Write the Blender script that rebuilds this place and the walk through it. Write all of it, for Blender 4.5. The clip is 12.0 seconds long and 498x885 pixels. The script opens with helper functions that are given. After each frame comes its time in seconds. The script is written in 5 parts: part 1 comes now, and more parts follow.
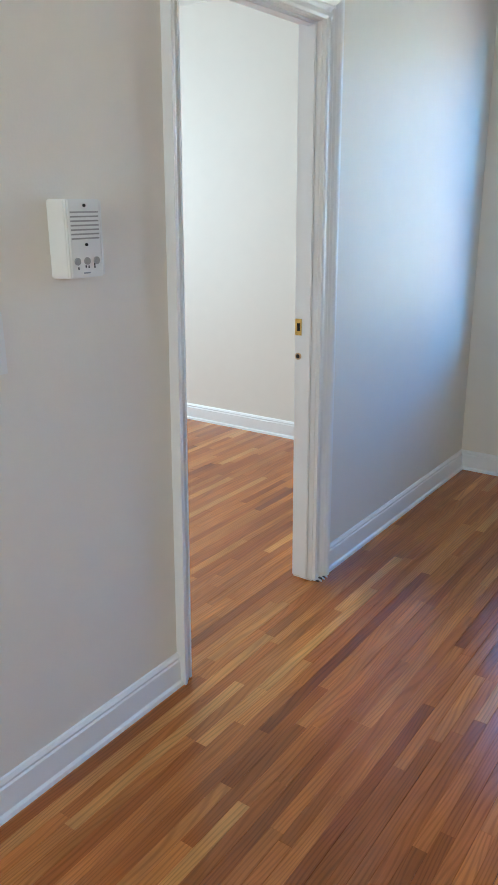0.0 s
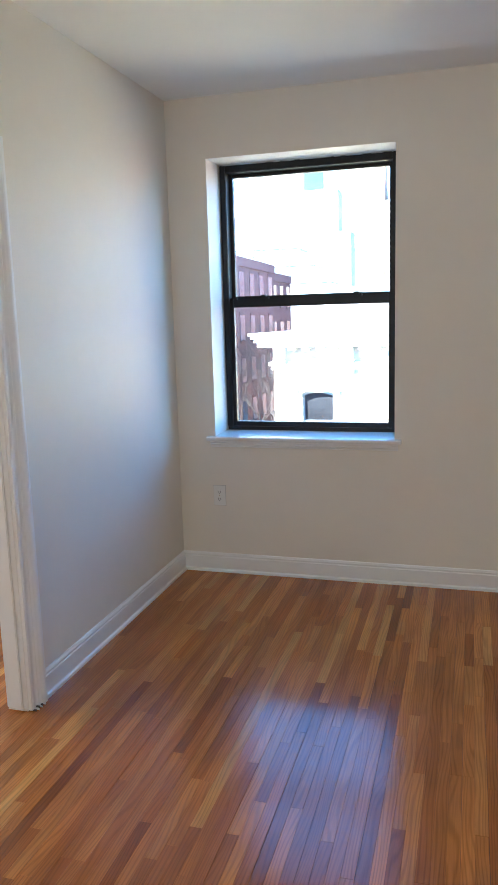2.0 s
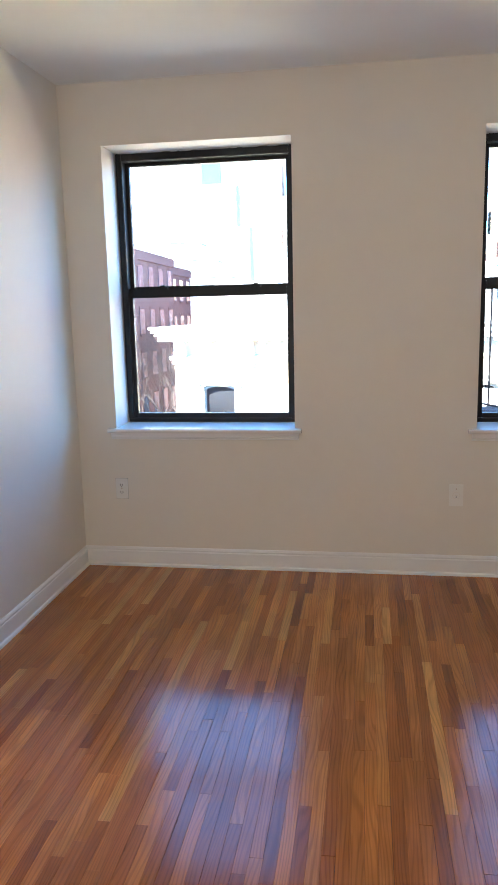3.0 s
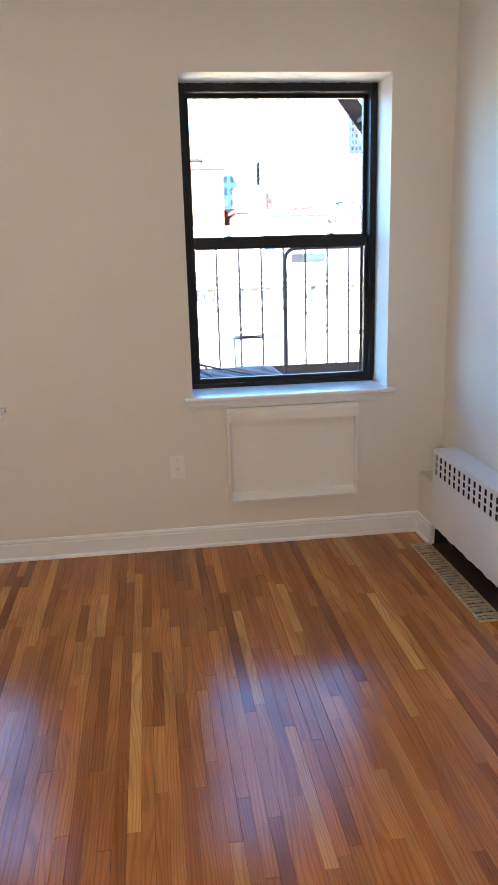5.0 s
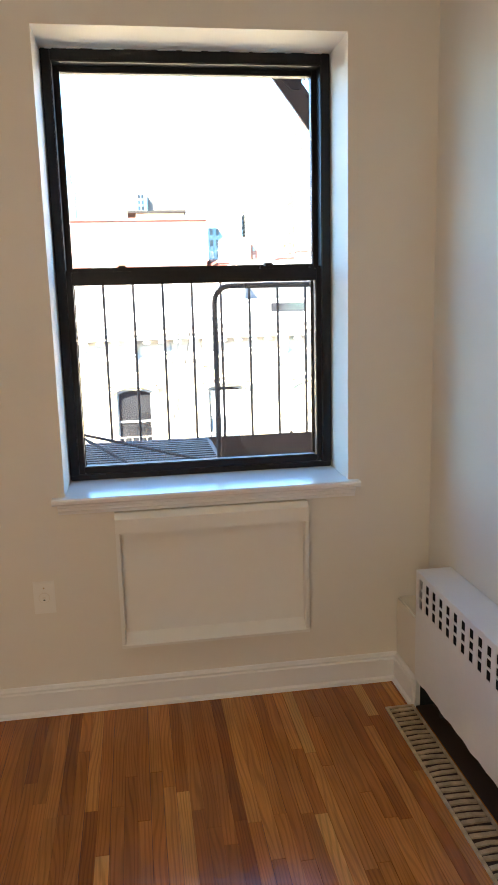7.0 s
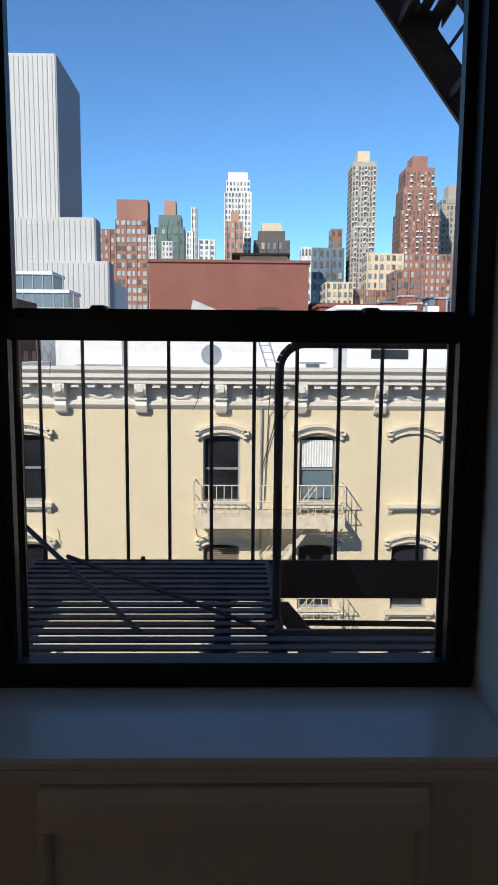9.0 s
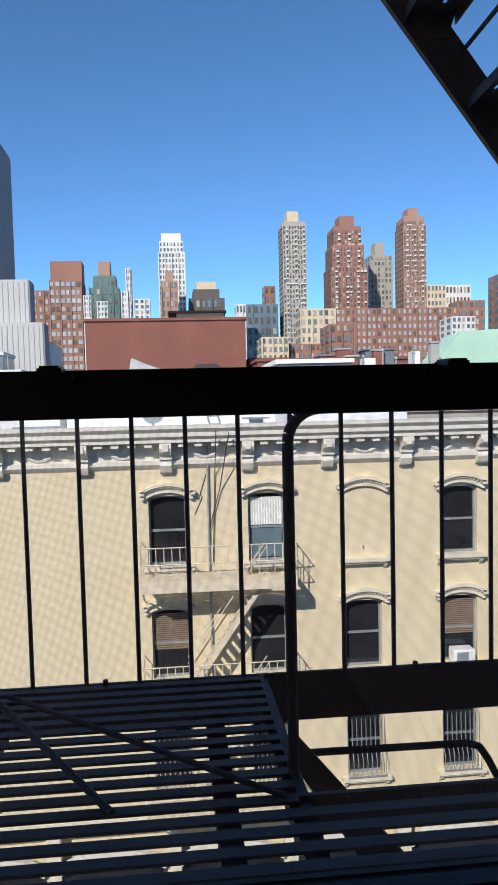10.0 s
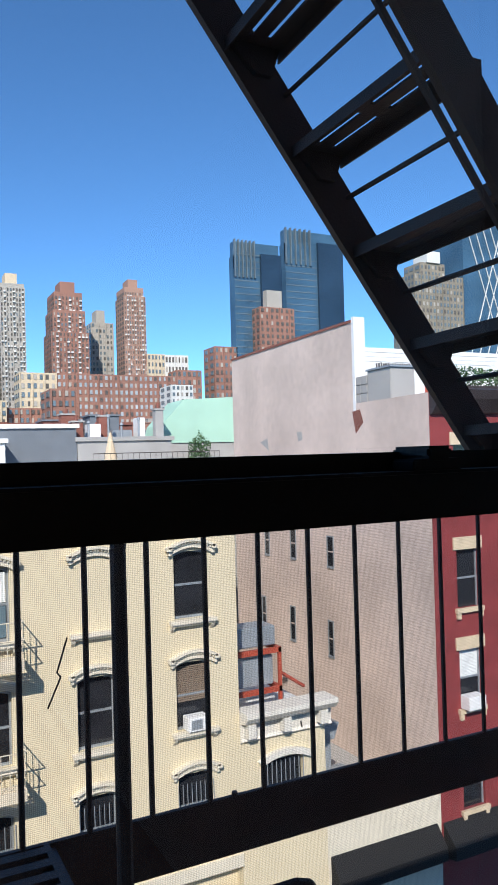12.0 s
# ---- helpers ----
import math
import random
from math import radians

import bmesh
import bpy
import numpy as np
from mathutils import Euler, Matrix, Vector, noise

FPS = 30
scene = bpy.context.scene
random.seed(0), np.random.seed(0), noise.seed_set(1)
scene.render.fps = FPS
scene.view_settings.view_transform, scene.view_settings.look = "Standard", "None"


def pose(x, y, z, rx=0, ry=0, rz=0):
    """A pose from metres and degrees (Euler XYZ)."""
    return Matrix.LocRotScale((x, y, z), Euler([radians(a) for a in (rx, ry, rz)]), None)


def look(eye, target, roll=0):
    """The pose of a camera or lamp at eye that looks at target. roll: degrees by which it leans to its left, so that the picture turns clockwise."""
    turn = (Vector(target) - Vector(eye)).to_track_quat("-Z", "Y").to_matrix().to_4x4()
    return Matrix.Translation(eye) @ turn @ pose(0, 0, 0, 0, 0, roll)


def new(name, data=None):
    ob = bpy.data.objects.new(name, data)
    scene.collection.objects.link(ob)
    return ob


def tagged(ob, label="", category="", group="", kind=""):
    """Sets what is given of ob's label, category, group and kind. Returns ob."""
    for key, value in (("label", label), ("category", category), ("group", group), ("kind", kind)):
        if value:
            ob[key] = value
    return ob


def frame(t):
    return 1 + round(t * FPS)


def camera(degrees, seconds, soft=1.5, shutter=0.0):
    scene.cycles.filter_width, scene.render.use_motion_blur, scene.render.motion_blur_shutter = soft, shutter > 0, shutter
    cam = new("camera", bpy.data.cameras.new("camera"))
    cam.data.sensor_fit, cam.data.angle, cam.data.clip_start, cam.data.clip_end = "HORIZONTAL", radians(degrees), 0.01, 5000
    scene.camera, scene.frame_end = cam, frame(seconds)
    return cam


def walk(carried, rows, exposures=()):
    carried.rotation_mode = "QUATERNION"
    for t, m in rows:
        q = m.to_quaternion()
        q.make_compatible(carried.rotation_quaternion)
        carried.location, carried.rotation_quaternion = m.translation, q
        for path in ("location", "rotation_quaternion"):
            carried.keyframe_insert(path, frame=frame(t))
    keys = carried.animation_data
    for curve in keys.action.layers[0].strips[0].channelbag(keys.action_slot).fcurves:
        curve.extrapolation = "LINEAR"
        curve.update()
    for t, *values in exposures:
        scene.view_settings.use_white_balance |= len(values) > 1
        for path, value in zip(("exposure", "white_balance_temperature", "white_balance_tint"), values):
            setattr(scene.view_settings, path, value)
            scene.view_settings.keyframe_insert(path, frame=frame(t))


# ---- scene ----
cam = camera(36.76, 12.0, soft=1.6)

# seconds, x, y, z in metres, then tilt, lean and turn in degrees
PATH = [
    (0.0, 1.373, -3.987, 1.442, 72.39, 0.41, 35.49),
    (0.5, 1.493, -3.996, 1.462, 78.86, 0.09, 32.88),
    (1.0, 1.501, -3.970, 1.475, 80.56, 1.26, 26.23),
    (1.5, 1.556, -3.945, 1.474, 80.48, 1.40, 21.01),
    (2.0, 1.588, -3.932, 1.478, 80.06, 1.64, 16.30),
    (2.5, 1.568, -3.943, 1.462, 80.11, 1.18, 12.20),
    (3.0, 1.591, -3.940, 1.458, 79.46, 1.37, 8.79),
    (3.5, 1.652, -3.928, 1.447, 79.04, 2.04, 4.03),
    (5.3, 2.001, -3.527, 1.513, 75.09, 2.02, -10.91),
    (5.5, 2.027, -3.412, 1.500, 75.34, 2.20, -12.77),
    (6.0, 2.213, -3.167, 1.500, 76.11, 0.50, -11.73),
    (6.5, 2.324, -2.897, 1.450, 77.84, 0.00, -8.93),
    (7.0, 2.416, -2.540, 1.445, 79.03, 1.49, -8.71),
    (7.2, 2.467, -2.412, 1.440, 79.72, 1.28, -8.15),
    (8.8, 2.645, -1.344, 1.492, 81.83, 0.40, -2.45),
    (9.0, 2.649, -1.235, 1.503, 82.24, -0.46, -1.15),
    (9.5, 2.587, -0.960, 1.498, 83.44, 0.57, -2.37),
    (10.0, 2.539, -0.727, 1.525, 86.40, 1.33, -5.85),
    (10.5, 2.558, -0.516, 1.547, 89.49, 0.57, -6.53),
    (11.0, 2.521, -0.369, 1.549, 89.77, 1.91, -14.58),
    (11.2, 2.503, -0.343, 1.560, 89.89, 2.33, -19.39),
    (11.5, 2.468, -0.320, 1.560, 90.23, 2.46, -25.09),
    (12.0, 2.439, -0.313, 1.565, 90.87, 1.55, -26.82),
]
EXPOSURES = [(0.0, 4.17, 5150, -4), (1.0, 4.0, 5450, -1), (1.5, 3.95, 5600, 1), (2.5, 4.05, 6100, 5), (3.5, 4.12, 6500, 9), (5.3, 4.28, 6700, 8), (6.0, 4.28, 7000, 9),
             (6.6, 4.13, 7300, 9), (7.2, 3.78, 7900, 9), (8.8, 0.45, 6950, 13), (10.0, 0.20, 6700, 14), (10.5, 0.06, 6650, 15), (11.2, 0.22, 6600, 14), (12.0, 0.36, 6450, 13)]
walk(cam, [(r[0], pose(*r[1:])) for r in PATH], exposures=EXPOSURES)

# ---- sky and sun ----
SUN_FROM = Vector((-0.6, -1.0, 0.85)).normalized()
world = bpy.data.worlds.new("sky")
scene.world = world
world.use_nodes = True
wn = world.node_tree.nodes
sky = wn.new("ShaderNodeTexSky")
sky.sky_type = "NISHITA"
sky.sun_disc = False
sky.sun_elevation = math.asin(SUN_FROM.z)
sky.sun_rotation = math.atan2(SUN_FROM.x, SUN_FROM.y)
sky.air_density, sky.dust_density, sky.ozone_density = 1.0, 0.0, 3.0
sky.altitude = 3800
deep = wn.new("ShaderNodeMix")
deep.data_type, deep.blend_type = "RGBA", "MULTIPLY"
deep.inputs["Factor"].default_value = 1.0
deep.inputs[7].default_value = (0.60, 0.97, 1.14, 1)
world.node_tree.links.new(sky.outputs[0], deep.inputs[6])
world.node_tree.links.new(deep.outputs[2], wn["Background"].inputs[0])
wn["Background"].inputs[1].default_value = 0.15
sun = new("sun", bpy.data.lights.new("sun", "SUN"))
sun.data.energy, sun.data.angle, sun.data.color = 4.6, radians(0.5), (1.0, 0.95, 0.87)
sun.matrix_world = look((0, 0, 60), tuple(Vector((0, 0, 60)) - SUN_FROM))


def area_lamp(name, eye, target, w, h, watts, color):
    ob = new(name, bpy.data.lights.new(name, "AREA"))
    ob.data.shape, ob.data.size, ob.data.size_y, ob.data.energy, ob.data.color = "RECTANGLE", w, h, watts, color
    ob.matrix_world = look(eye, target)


# added fill lamp behind the walker; daylight from the next room's unseen window
area_lamp("fill_south", (1.0, -5.62, 1.55), (2.3, -2.2, 2.4), 1.6, 1.4, 2.15, (1.0, 0.92, 0.82))
area_lamp("daylight_second_room", (-3.45, -1.9, 1.55), (0, -1.9, 1.2), 1.8, 1.4, 3.9, (0.92, 0.96, 1.0))


# ---- materials ----
def mat(name, color, rough=0.5, metal=0.0, vary=0.12, scale=3.0, bump=0.0, bump_scale=60.0, spec=0.5, gloss_vary=0.05):
    m = bpy.data.materials.new(name)
    m.use_nodes = True
    nt = m.node_tree
    b = nt.nodes["Principled BSDF"]
    b.inputs["Roughness"].default_value = rough
    b.inputs["Metallic"].default_value = metal
    b.inputs["Specular IOR Level"].default_value = spec
    pos = nt.nodes.new("ShaderNodeNewGeometry")
    n1 = nt.nodes.new("ShaderNodeTexNoise")
    n1.inputs["Scale"].default_value = scale
    n1.inputs["Detail"].default_value = 5
    n2 = nt.nodes.new("ShaderNodeTexNoise")
    n2.inputs["Scale"].default_value = scale * 11
    n2.inputs["Detail"].default_value = 3
    for n in (n1, n2):
        nt.links.new(pos.outputs["Position"], n.inputs["Vector"])
    add = nt.nodes.new("ShaderNodeMath")
    add.operation = "MULTIPLY_ADD"
    add.inputs[1].default_value = 0.4
    nt.links.new(n2.outputs[0], add.inputs[0])
    nt.links.new(n1.outputs[0], add.inputs[2])
    ramp = nt.nodes.new("ShaderNodeMapRange")
    ramp.inputs["From Min"].default_value, ramp.inputs["From Max"].default_value = 0.45, 0.95
    ramp.inputs["To Min"].default_value, ramp.inputs["To Max"].default_value = 1 - vary, 1 + vary
    nt.links.new(add.outputs[0], ramp.inputs["Value"])
    mul = nt.nodes.new("ShaderNodeVectorMath")
    mul.operation = "MULTIPLY"
    mul.inputs[0].default_value = color
    nt.links.new(ramp.outputs[0], mul.inputs[1])
    nt.links.new(mul.outputs[0], b.inputs["Base Color"])
    rr = nt.nodes.new("ShaderNodeMapRange")
    rr.inputs["To Min"].default_value, rr.inputs["To Max"].default_value = max(rough - gloss_vary, 0.02), min(rough + gloss_vary, 1)
    nt.links.new(n1.outputs[0], rr.inputs["Value"])
    nt.links.new(rr.outputs[0], b.inputs["Roughness"])
    if bump:
        nb = nt.nodes.new("ShaderNodeTexNoise")
        nb.inputs["Scale"].default_value, nb.inputs["Detail"].default_value = bump_scale, 4
        nt.links.new(pos.outputs["Position"], nb.inputs["Vector"])
        bp = nt.nodes.new("ShaderNodeBump")
        bp.inputs["Strength"].default_value, bp.inputs["Distance"].default_value = bump, 0.01
        nt.links.new(nb.outputs[0], bp.inputs["Height"])
        nt.links.new(bp.outputs[0], b.inputs["Normal"])
    return m


def oak(name, island):
    """Varnished red-oak strips: a tone for each board and grain along its length."""
    m = bpy.data.materials.new(name)
    m.use_nodes = True
    nt = m.node_tree
    b = nt.nodes["Principled BSDF"]
    geo = nt.nodes.new("ShaderNodeNewGeometry")
    if island:
        rnd = geo.outputs["Random Per Island"]
    else:
        rnd = nt.nodes.new("ShaderNodeObjectInfo").outputs["Random"]
    shift = nt.nodes.new("ShaderNodeCombineXYZ")
    far = nt.nodes.new("ShaderNodeMath")
    far.operation = "MULTIPLY"
    far.inputs[1].default_value = 57.0
    nt.links.new(rnd, far.inputs[0])
    for k in (0, 1, 2):
        nt.links.new(far.outputs[0], shift.inputs[k])
    at = nt.nodes.new("ShaderNodeVectorMath")
    at.operation = "ADD"
    nt.links.new(geo.outputs["Position"], at.inputs[0])
    nt.links.new(shift.outputs[0], at.inputs[1])

    def stretched(v):
        mp = nt.nodes.new("ShaderNodeMapping")
        mp.inputs["Scale"].default_value = v
        nt.links.new(at.outputs[0], mp.inputs["Vector"])
        return mp

    tone = nt.nodes.new("ShaderNodeValToRGB")
    e = tone.color_ramp.elements
    e[0].position, e[0].color = 0.0, (0.290, 0.077, 0.014, 1)
    e[1].position, e[1].color = 1.0, (0.730, 0.338, 0.085, 1)
    for p, c in ((0.08, (0.397, 0.116, 0.020, 1)), (0.40, (0.488, 0.157, 0.029, 1)), (0.70, (0.547, 0.184, 0.034, 1)), (0.90, (0.612, 0.228, 0.047, 1)), (0.95, (0.687, 0.290, 0.067, 1))):
        k = e.new(p)
        k.color = c
    nt.links.new(rnd, tone.inputs[0])
    grain = nt.nodes.new("ShaderNodeTexNoise")
    grain.inputs["Scale"].default_value, grain.inputs["Detail"].default_value, grain.inputs["Distortion"].default_value = 1.0, 3, 0.4
    nt.links.new(stretched((260, 7.0, 1)).outputs[0], grain.inputs["Vector"])
    wave = nt.nodes.new("ShaderNodeTexWave")
    wave.bands_direction = "X"
    wave.inputs["Scale"].default_value, wave.inputs["Distortion"].default_value = 1.0, 24.0
    wave.inputs["Detail"].default_value, wave.inputs["Detail Scale"].default_value = 1.2, 0.5
    nt.links.new(stretched((26, 3.2, 1)).outputs[0], wave.inputs["Vector"])
    blot = nt.nodes.new("ShaderNodeTexNoise")
    blot.inputs["Scale"].default_value, blot.inputs["Detail"].default_value = 1.0, 4
    nt.links.new(stretched((7, 2.0, 1)).outputs[0], blot.inputs["Vector"])

    def ranged(src, lo, hi, a=0.25, z=0.75):
        r = nt.nodes.new("ShaderNodeMapRange")
        r.inputs["From Min"].default_value, r.inputs["From Max"].default_value = a, z
        r.inputs["To Min"].default_value, r.inputs["To Max"].default_value = lo, hi
        nt.links.new(src, r.inputs["Value"])
        return r.outputs[0]

    col = tone.outputs[0]
    for f in (ranged(grain.outputs[0], 0.80, 1.06), ranged(wave.outputs["Fac"], 0.79, 1.05, 0, 0.5), ranged(blot.outputs[0], 0.66, 1.14)):
        mul = nt.nodes.new("ShaderNodeVectorMath")
        mul.operation = "MULTIPLY"
        nt.links.new(col, mul.inputs[0])
        nt.links.new(f, mul.inputs[1])
        col = mul.outputs[0]
    nt.links.new(col, b.inputs["Base Color"])
    smear = nt.nodes.new("ShaderNodeTexNoise")
    smear.inputs["Scale"].default_value, smear.inputs["Detail"].default_value = 2.4, 5
    nt.links.new(geo.outputs["Position"], smear.inputs["Vector"])
    nt.links.new(ranged(smear.outputs[0], 0.10, 0.24), b.inputs["Roughness"])
    b.inputs["Specular IOR Level"].default_value = 0.5
    bp = nt.nodes.new("ShaderNodeBump")
    bp.inputs["Strength"].default_value, bp.inputs["Distance"].default_value = 0.12, 0.002
    nt.links.new(grain.outputs[0], bp.inputs["Height"])
    nt.links.new(bp.outputs[0], b.inputs["Normal"])
    return m


def brickwork(name, c1, c2, mortar, across):
    """Far brick: courses too small to tell apart, seen along x (across=0) or along y (1)."""
    m = mat(name, c1, 0.85, vary=0.15, scale=0.6)
    nt = m.node_tree
    geo = nt.nodes.new("ShaderNodeNewGeometry")
    sep = nt.nodes.new("ShaderNodeSeparateXYZ")
    com = nt.nodes.new("ShaderNodeCombineXYZ")
    nt.links.new(geo.outputs["Position"], sep.inputs[0])
    nt.links.new(sep.outputs[across], com.inputs[0])
    nt.links.new(sep.outputs[2], com.inputs[1])
    bt = nt.nodes.new("ShaderNodeTexBrick")
    bt.inputs["Color1"].default_value, bt.inputs["Color2"].default_value, bt.inputs["Mortar"].default_value = (*c1, 1), (*c2, 1), (*mortar, 1)
    bt.inputs["Scale"].default_value = 1.0
    bt.inputs["Brick Width"].default_value, bt.inputs["Row Height"].default_value, bt.inputs["Mortar Size"].default_value = 0.21, 0.07, 0.008
    nt.links.new(com.outputs[0], bt.inputs["Vector"])
    mul = [n for n in nt.nodes if n.type == "VECT_MATH"][0]
    nt.links.new(bt.outputs[0], mul.inputs[0])
    return m


def clear_glass(name, gloss=0.9):
    m = bpy.data.materials.new(name)
    m.use_nodes = True
    nt = m.node_tree
    nt.nodes.remove(nt.nodes["Principled BSDF"])
    tr, gl, mix, fr = (nt.nodes.new(k) for k in ("ShaderNodeBsdfTransparent", "ShaderNodeBsdfGlossy", "ShaderNodeMixShader", "ShaderNodeLayerWeight"))
    tr.inputs[0].default_value = (0.985, 0.99, 0.99, 1)
    gl.inputs["Roughness"].default_value = 0.01
    fr.inputs[0].default_value = 0.5
    pw = nt.nodes.new("ShaderNodeMath")
    pw.operation = "POWER"
    pw.inputs[1].default_value = 4.0
    sc = nt.nodes.new("ShaderNodeMath")
    sc.operation = "MULTIPLY_ADD"
    sc.inputs[1].default_value, sc.inputs[2].default_value = 0.5, 0.03
    nt.links.new(fr.outputs["Facing"], pw.inputs[0])
    nt.links.new(pw.outputs[0], sc.inputs[0])
    nt.links.new(sc.outputs[0], mix.inputs[0])
    nt.links.new(tr.outputs[0], mix.inputs[1])
    nt.links.new(gl.outputs[0], mix.inputs[2])
    nt.links.new(mix.outputs[0], nt.nodes["Material Output"].inputs[0])
    return m


def mesh_screen(name, pitch, wire):
    """Woven insect mesh: dark wires in a fine square weave, open between."""
    m = bpy.data.materials.new(name)
    m.use_nodes = True
    nt = m.node_tree
    b = nt.nodes["Principled BSDF"]
    b.inputs["Base Color"].default_value = (0.12, 0.12, 0.12, 1)
    b.inputs["Roughness"].default_value = 0.6
    geo = nt.nodes.new("ShaderNodeNewGeometry")
    sep = nt.nodes.new("ShaderNodeSeparateXYZ")
    nt.links.new(geo.outputs["Position"], sep.inputs[0])
    lines = []
    for k in (0, 2):
        d = nt.nodes.new("ShaderNodeMath")
        d.operation = "PINGPONG"
        d.inputs[1].default_value = pitch / 2
        nt.links.new(sep.outputs[k], d.inputs[0])
        c = nt.nodes.new("ShaderNodeMapRange")
        c.interpolation_type = "SMOOTHSTEP"
        c.inputs["From Min"].default_value, c.inputs["From Max"].default_value = 0.0, wire
        c.inputs["To Min"].default_value, c.inputs["To Max"].default_value = 0.42, 0.0
        nt.links.new(d.outputs[0], c.inputs["Value"])
        lines.append(c)
    mx = nt.nodes.new("ShaderNodeMath")
    mx.operation = "MAXIMUM"
    nt.links.new(lines[0].outputs[0], mx.inputs[0])
    nt.links.new(lines[1].outputs[0], mx.inputs[1])
    nt.links.new(mx.outputs[0], b.inputs["Alpha"])
    return m


WALL = mat("wall_paint", (0.80, 0.75, 0.665), 0.55, vary=0.02, scale=1.2, bump=0.05, bump_scale=140)
CEIL = mat("ceiling_paint", (0.88, 0.87, 0.82), 0.75, vary=0.02, scale=1.0, bump=0.04, bump_scale=90)
TRIM = mat("trim_paint", (0.86, 0.855, 0.84), 0.30, vary=0.012, scale=2, gloss_vary=0.02)
STOOL = mat("sill_gloss_paint", (0.86, 0.855, 0.84), 0.18, vary=0.012, scale=2, gloss_vary=0.02)
PANEL = mat("panel_paint", (0.86, 0.835, 0.775), 0.35, vary=0.02, scale=2, gloss_vary=0.02)
BLACK = mat("black_window_paint", (0.009, 0.009, 0.010), 0.42, spec=0.3, vary=0.3, scale=12, bump=0.1, bump_scale=80)
PLASTIC = mat("white_plastic", (0.80, 0.79, 0.75), 0.35, vary=0.02)
# near-black paint; also painted in for the shade inside holes and slots
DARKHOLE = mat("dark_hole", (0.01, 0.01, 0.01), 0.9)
COVER = mat("radiator_enamel", (0.80, 0.79, 0.77), 0.38, vary=0.03, scale=5, bump=0.06, bump_scale=30)
STEEL = mat("worn_grille_metal", (0.50, 0.37, 0.23), 0.42, 0.1, vary=0.35, scale=30)
IRON = mat("dark_iron", (0.050, 0.038, 0.037), 0.6, 0.2, vary=0.35, scale=9, bump=0.25, bump_scale=120)
BRASS = mat("brass", (0.70, 0.50, 0.16), 0.25, 1.0, vary=0.15, scale=60)
OAK = oak("oak_strip", False)
OAK_REST = oak("oak_strip_rest", True)
SUBFLOOR = mat("joint_dark", (0.045, 0.020, 0.010), 0.8)
GLASS = clear_glass("window_glass")
SCREEN = mesh_screen("insect_mesh", 0.00155, 0.00034)
CREAM = mat("cream_stucco", (0.66, 0.57, 0.39), 0.85, vary=0.035, scale=0.7, bump=0.2, bump_scale=14)
CREAM_TRIM = mat("cream_trim", (0.68, 0.62, 0.49), 0.6, vary=0.08, scale=2)
CREAM_IRON = mat("cream_iron", (0.66, 0.58, 0.44), 0.6, vary=0.15, scale=4)
WHITE_TRIM = mat("white_cornice_paint", (0.68, 0.645, 0.565), 0.55, vary=0.06, scale=2)
ROOFING = mat("silver_roofing", (0.66, 0.67, 0.66), 0.6, vary=0.12, scale=0.5)
DARKPANE = mat("dark_pane", (0.018, 0.020, 0.024), 0.08, vary=0.5, scale=1.2)
BLUEPANE = mat("sky_pane", (0.10, 0.15, 0.18), 0.06, vary=0.5, scale=0.3)
CURTAIN = mat("white_curtain", (0.70, 0.72, 0.70), 0.8, vary=0.12, scale=2)
PINK = mat("pink_stucco", (0.60, 0.485, 0.415), 0.9, vary=0.20, scale=0.35, bump=0.2, bump_scale=8)
REDWALL = mat("red_painted_brick", (0.22, 0.035, 0.035), 0.8, vary=0.2, scale=1.5, bump=0.3, bump_scale=9)
TAN = mat("tan_stone", (0.62, 0.50, 0.34), 0.8, vary=0.1, scale=1)
BRICK = brickwork("red_brick", (0.24, 0.075, 0.050), (0.20, 0.060, 0.042), (0.24, 0.13, 0.10), 0)
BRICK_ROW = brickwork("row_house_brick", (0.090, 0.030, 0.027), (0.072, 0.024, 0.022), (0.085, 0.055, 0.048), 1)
BRICK_SIDE = brickwork("red_brick_side", (0.24, 0.075, 0.050), (0.20, 0.060, 0.042), (0.24, 0.13, 0.10), 1)
ORANGE = mat("orange_steel", (0.36, 0.065, 0.035), 0.5, vary=0.15, scale=3)
GREYMETAL = mat("grey_sheet_metal", (0.30, 0.33, 0.35), 0.45, 0.3, vary=0.15, scale=2)
SLATE = mat("slate_cladding", (0.15, 0.17, 0.19), 0.6, vary=0.12, scale=1.5)
WHITEBOX = mat("white_sheet_metal", (0.78, 0.78, 0.76), 0.4, vary=0.06, scale=2)
ASPHALT = mat("asphalt", (0.05, 0.05, 0.052), 0.9, vary=0.2, scale=0.8)
CONCRETE = mat("pavement_concrete", (0.36, 0.35, 0.33), 0.9, vary=0.12, scale=0.8)
TARP = mat("tarpaulin", (0.42, 0.42, 0.41), 0.7, vary=0.3, scale=2.5, bump=0.6, bump_scale=6)
COPPER = mat("green_copper", (0.38, 0.60, 0.47), 0.7, vary=0.1, scale=0.6)
BLIND = mat("brown_blind", (0.22, 0.165, 0.12), 0.8, vary=0.1, scale=2)
BARK = mat("bark", (0.055, 0.045, 0.04), 0.9, vary=0.3, scale=5)


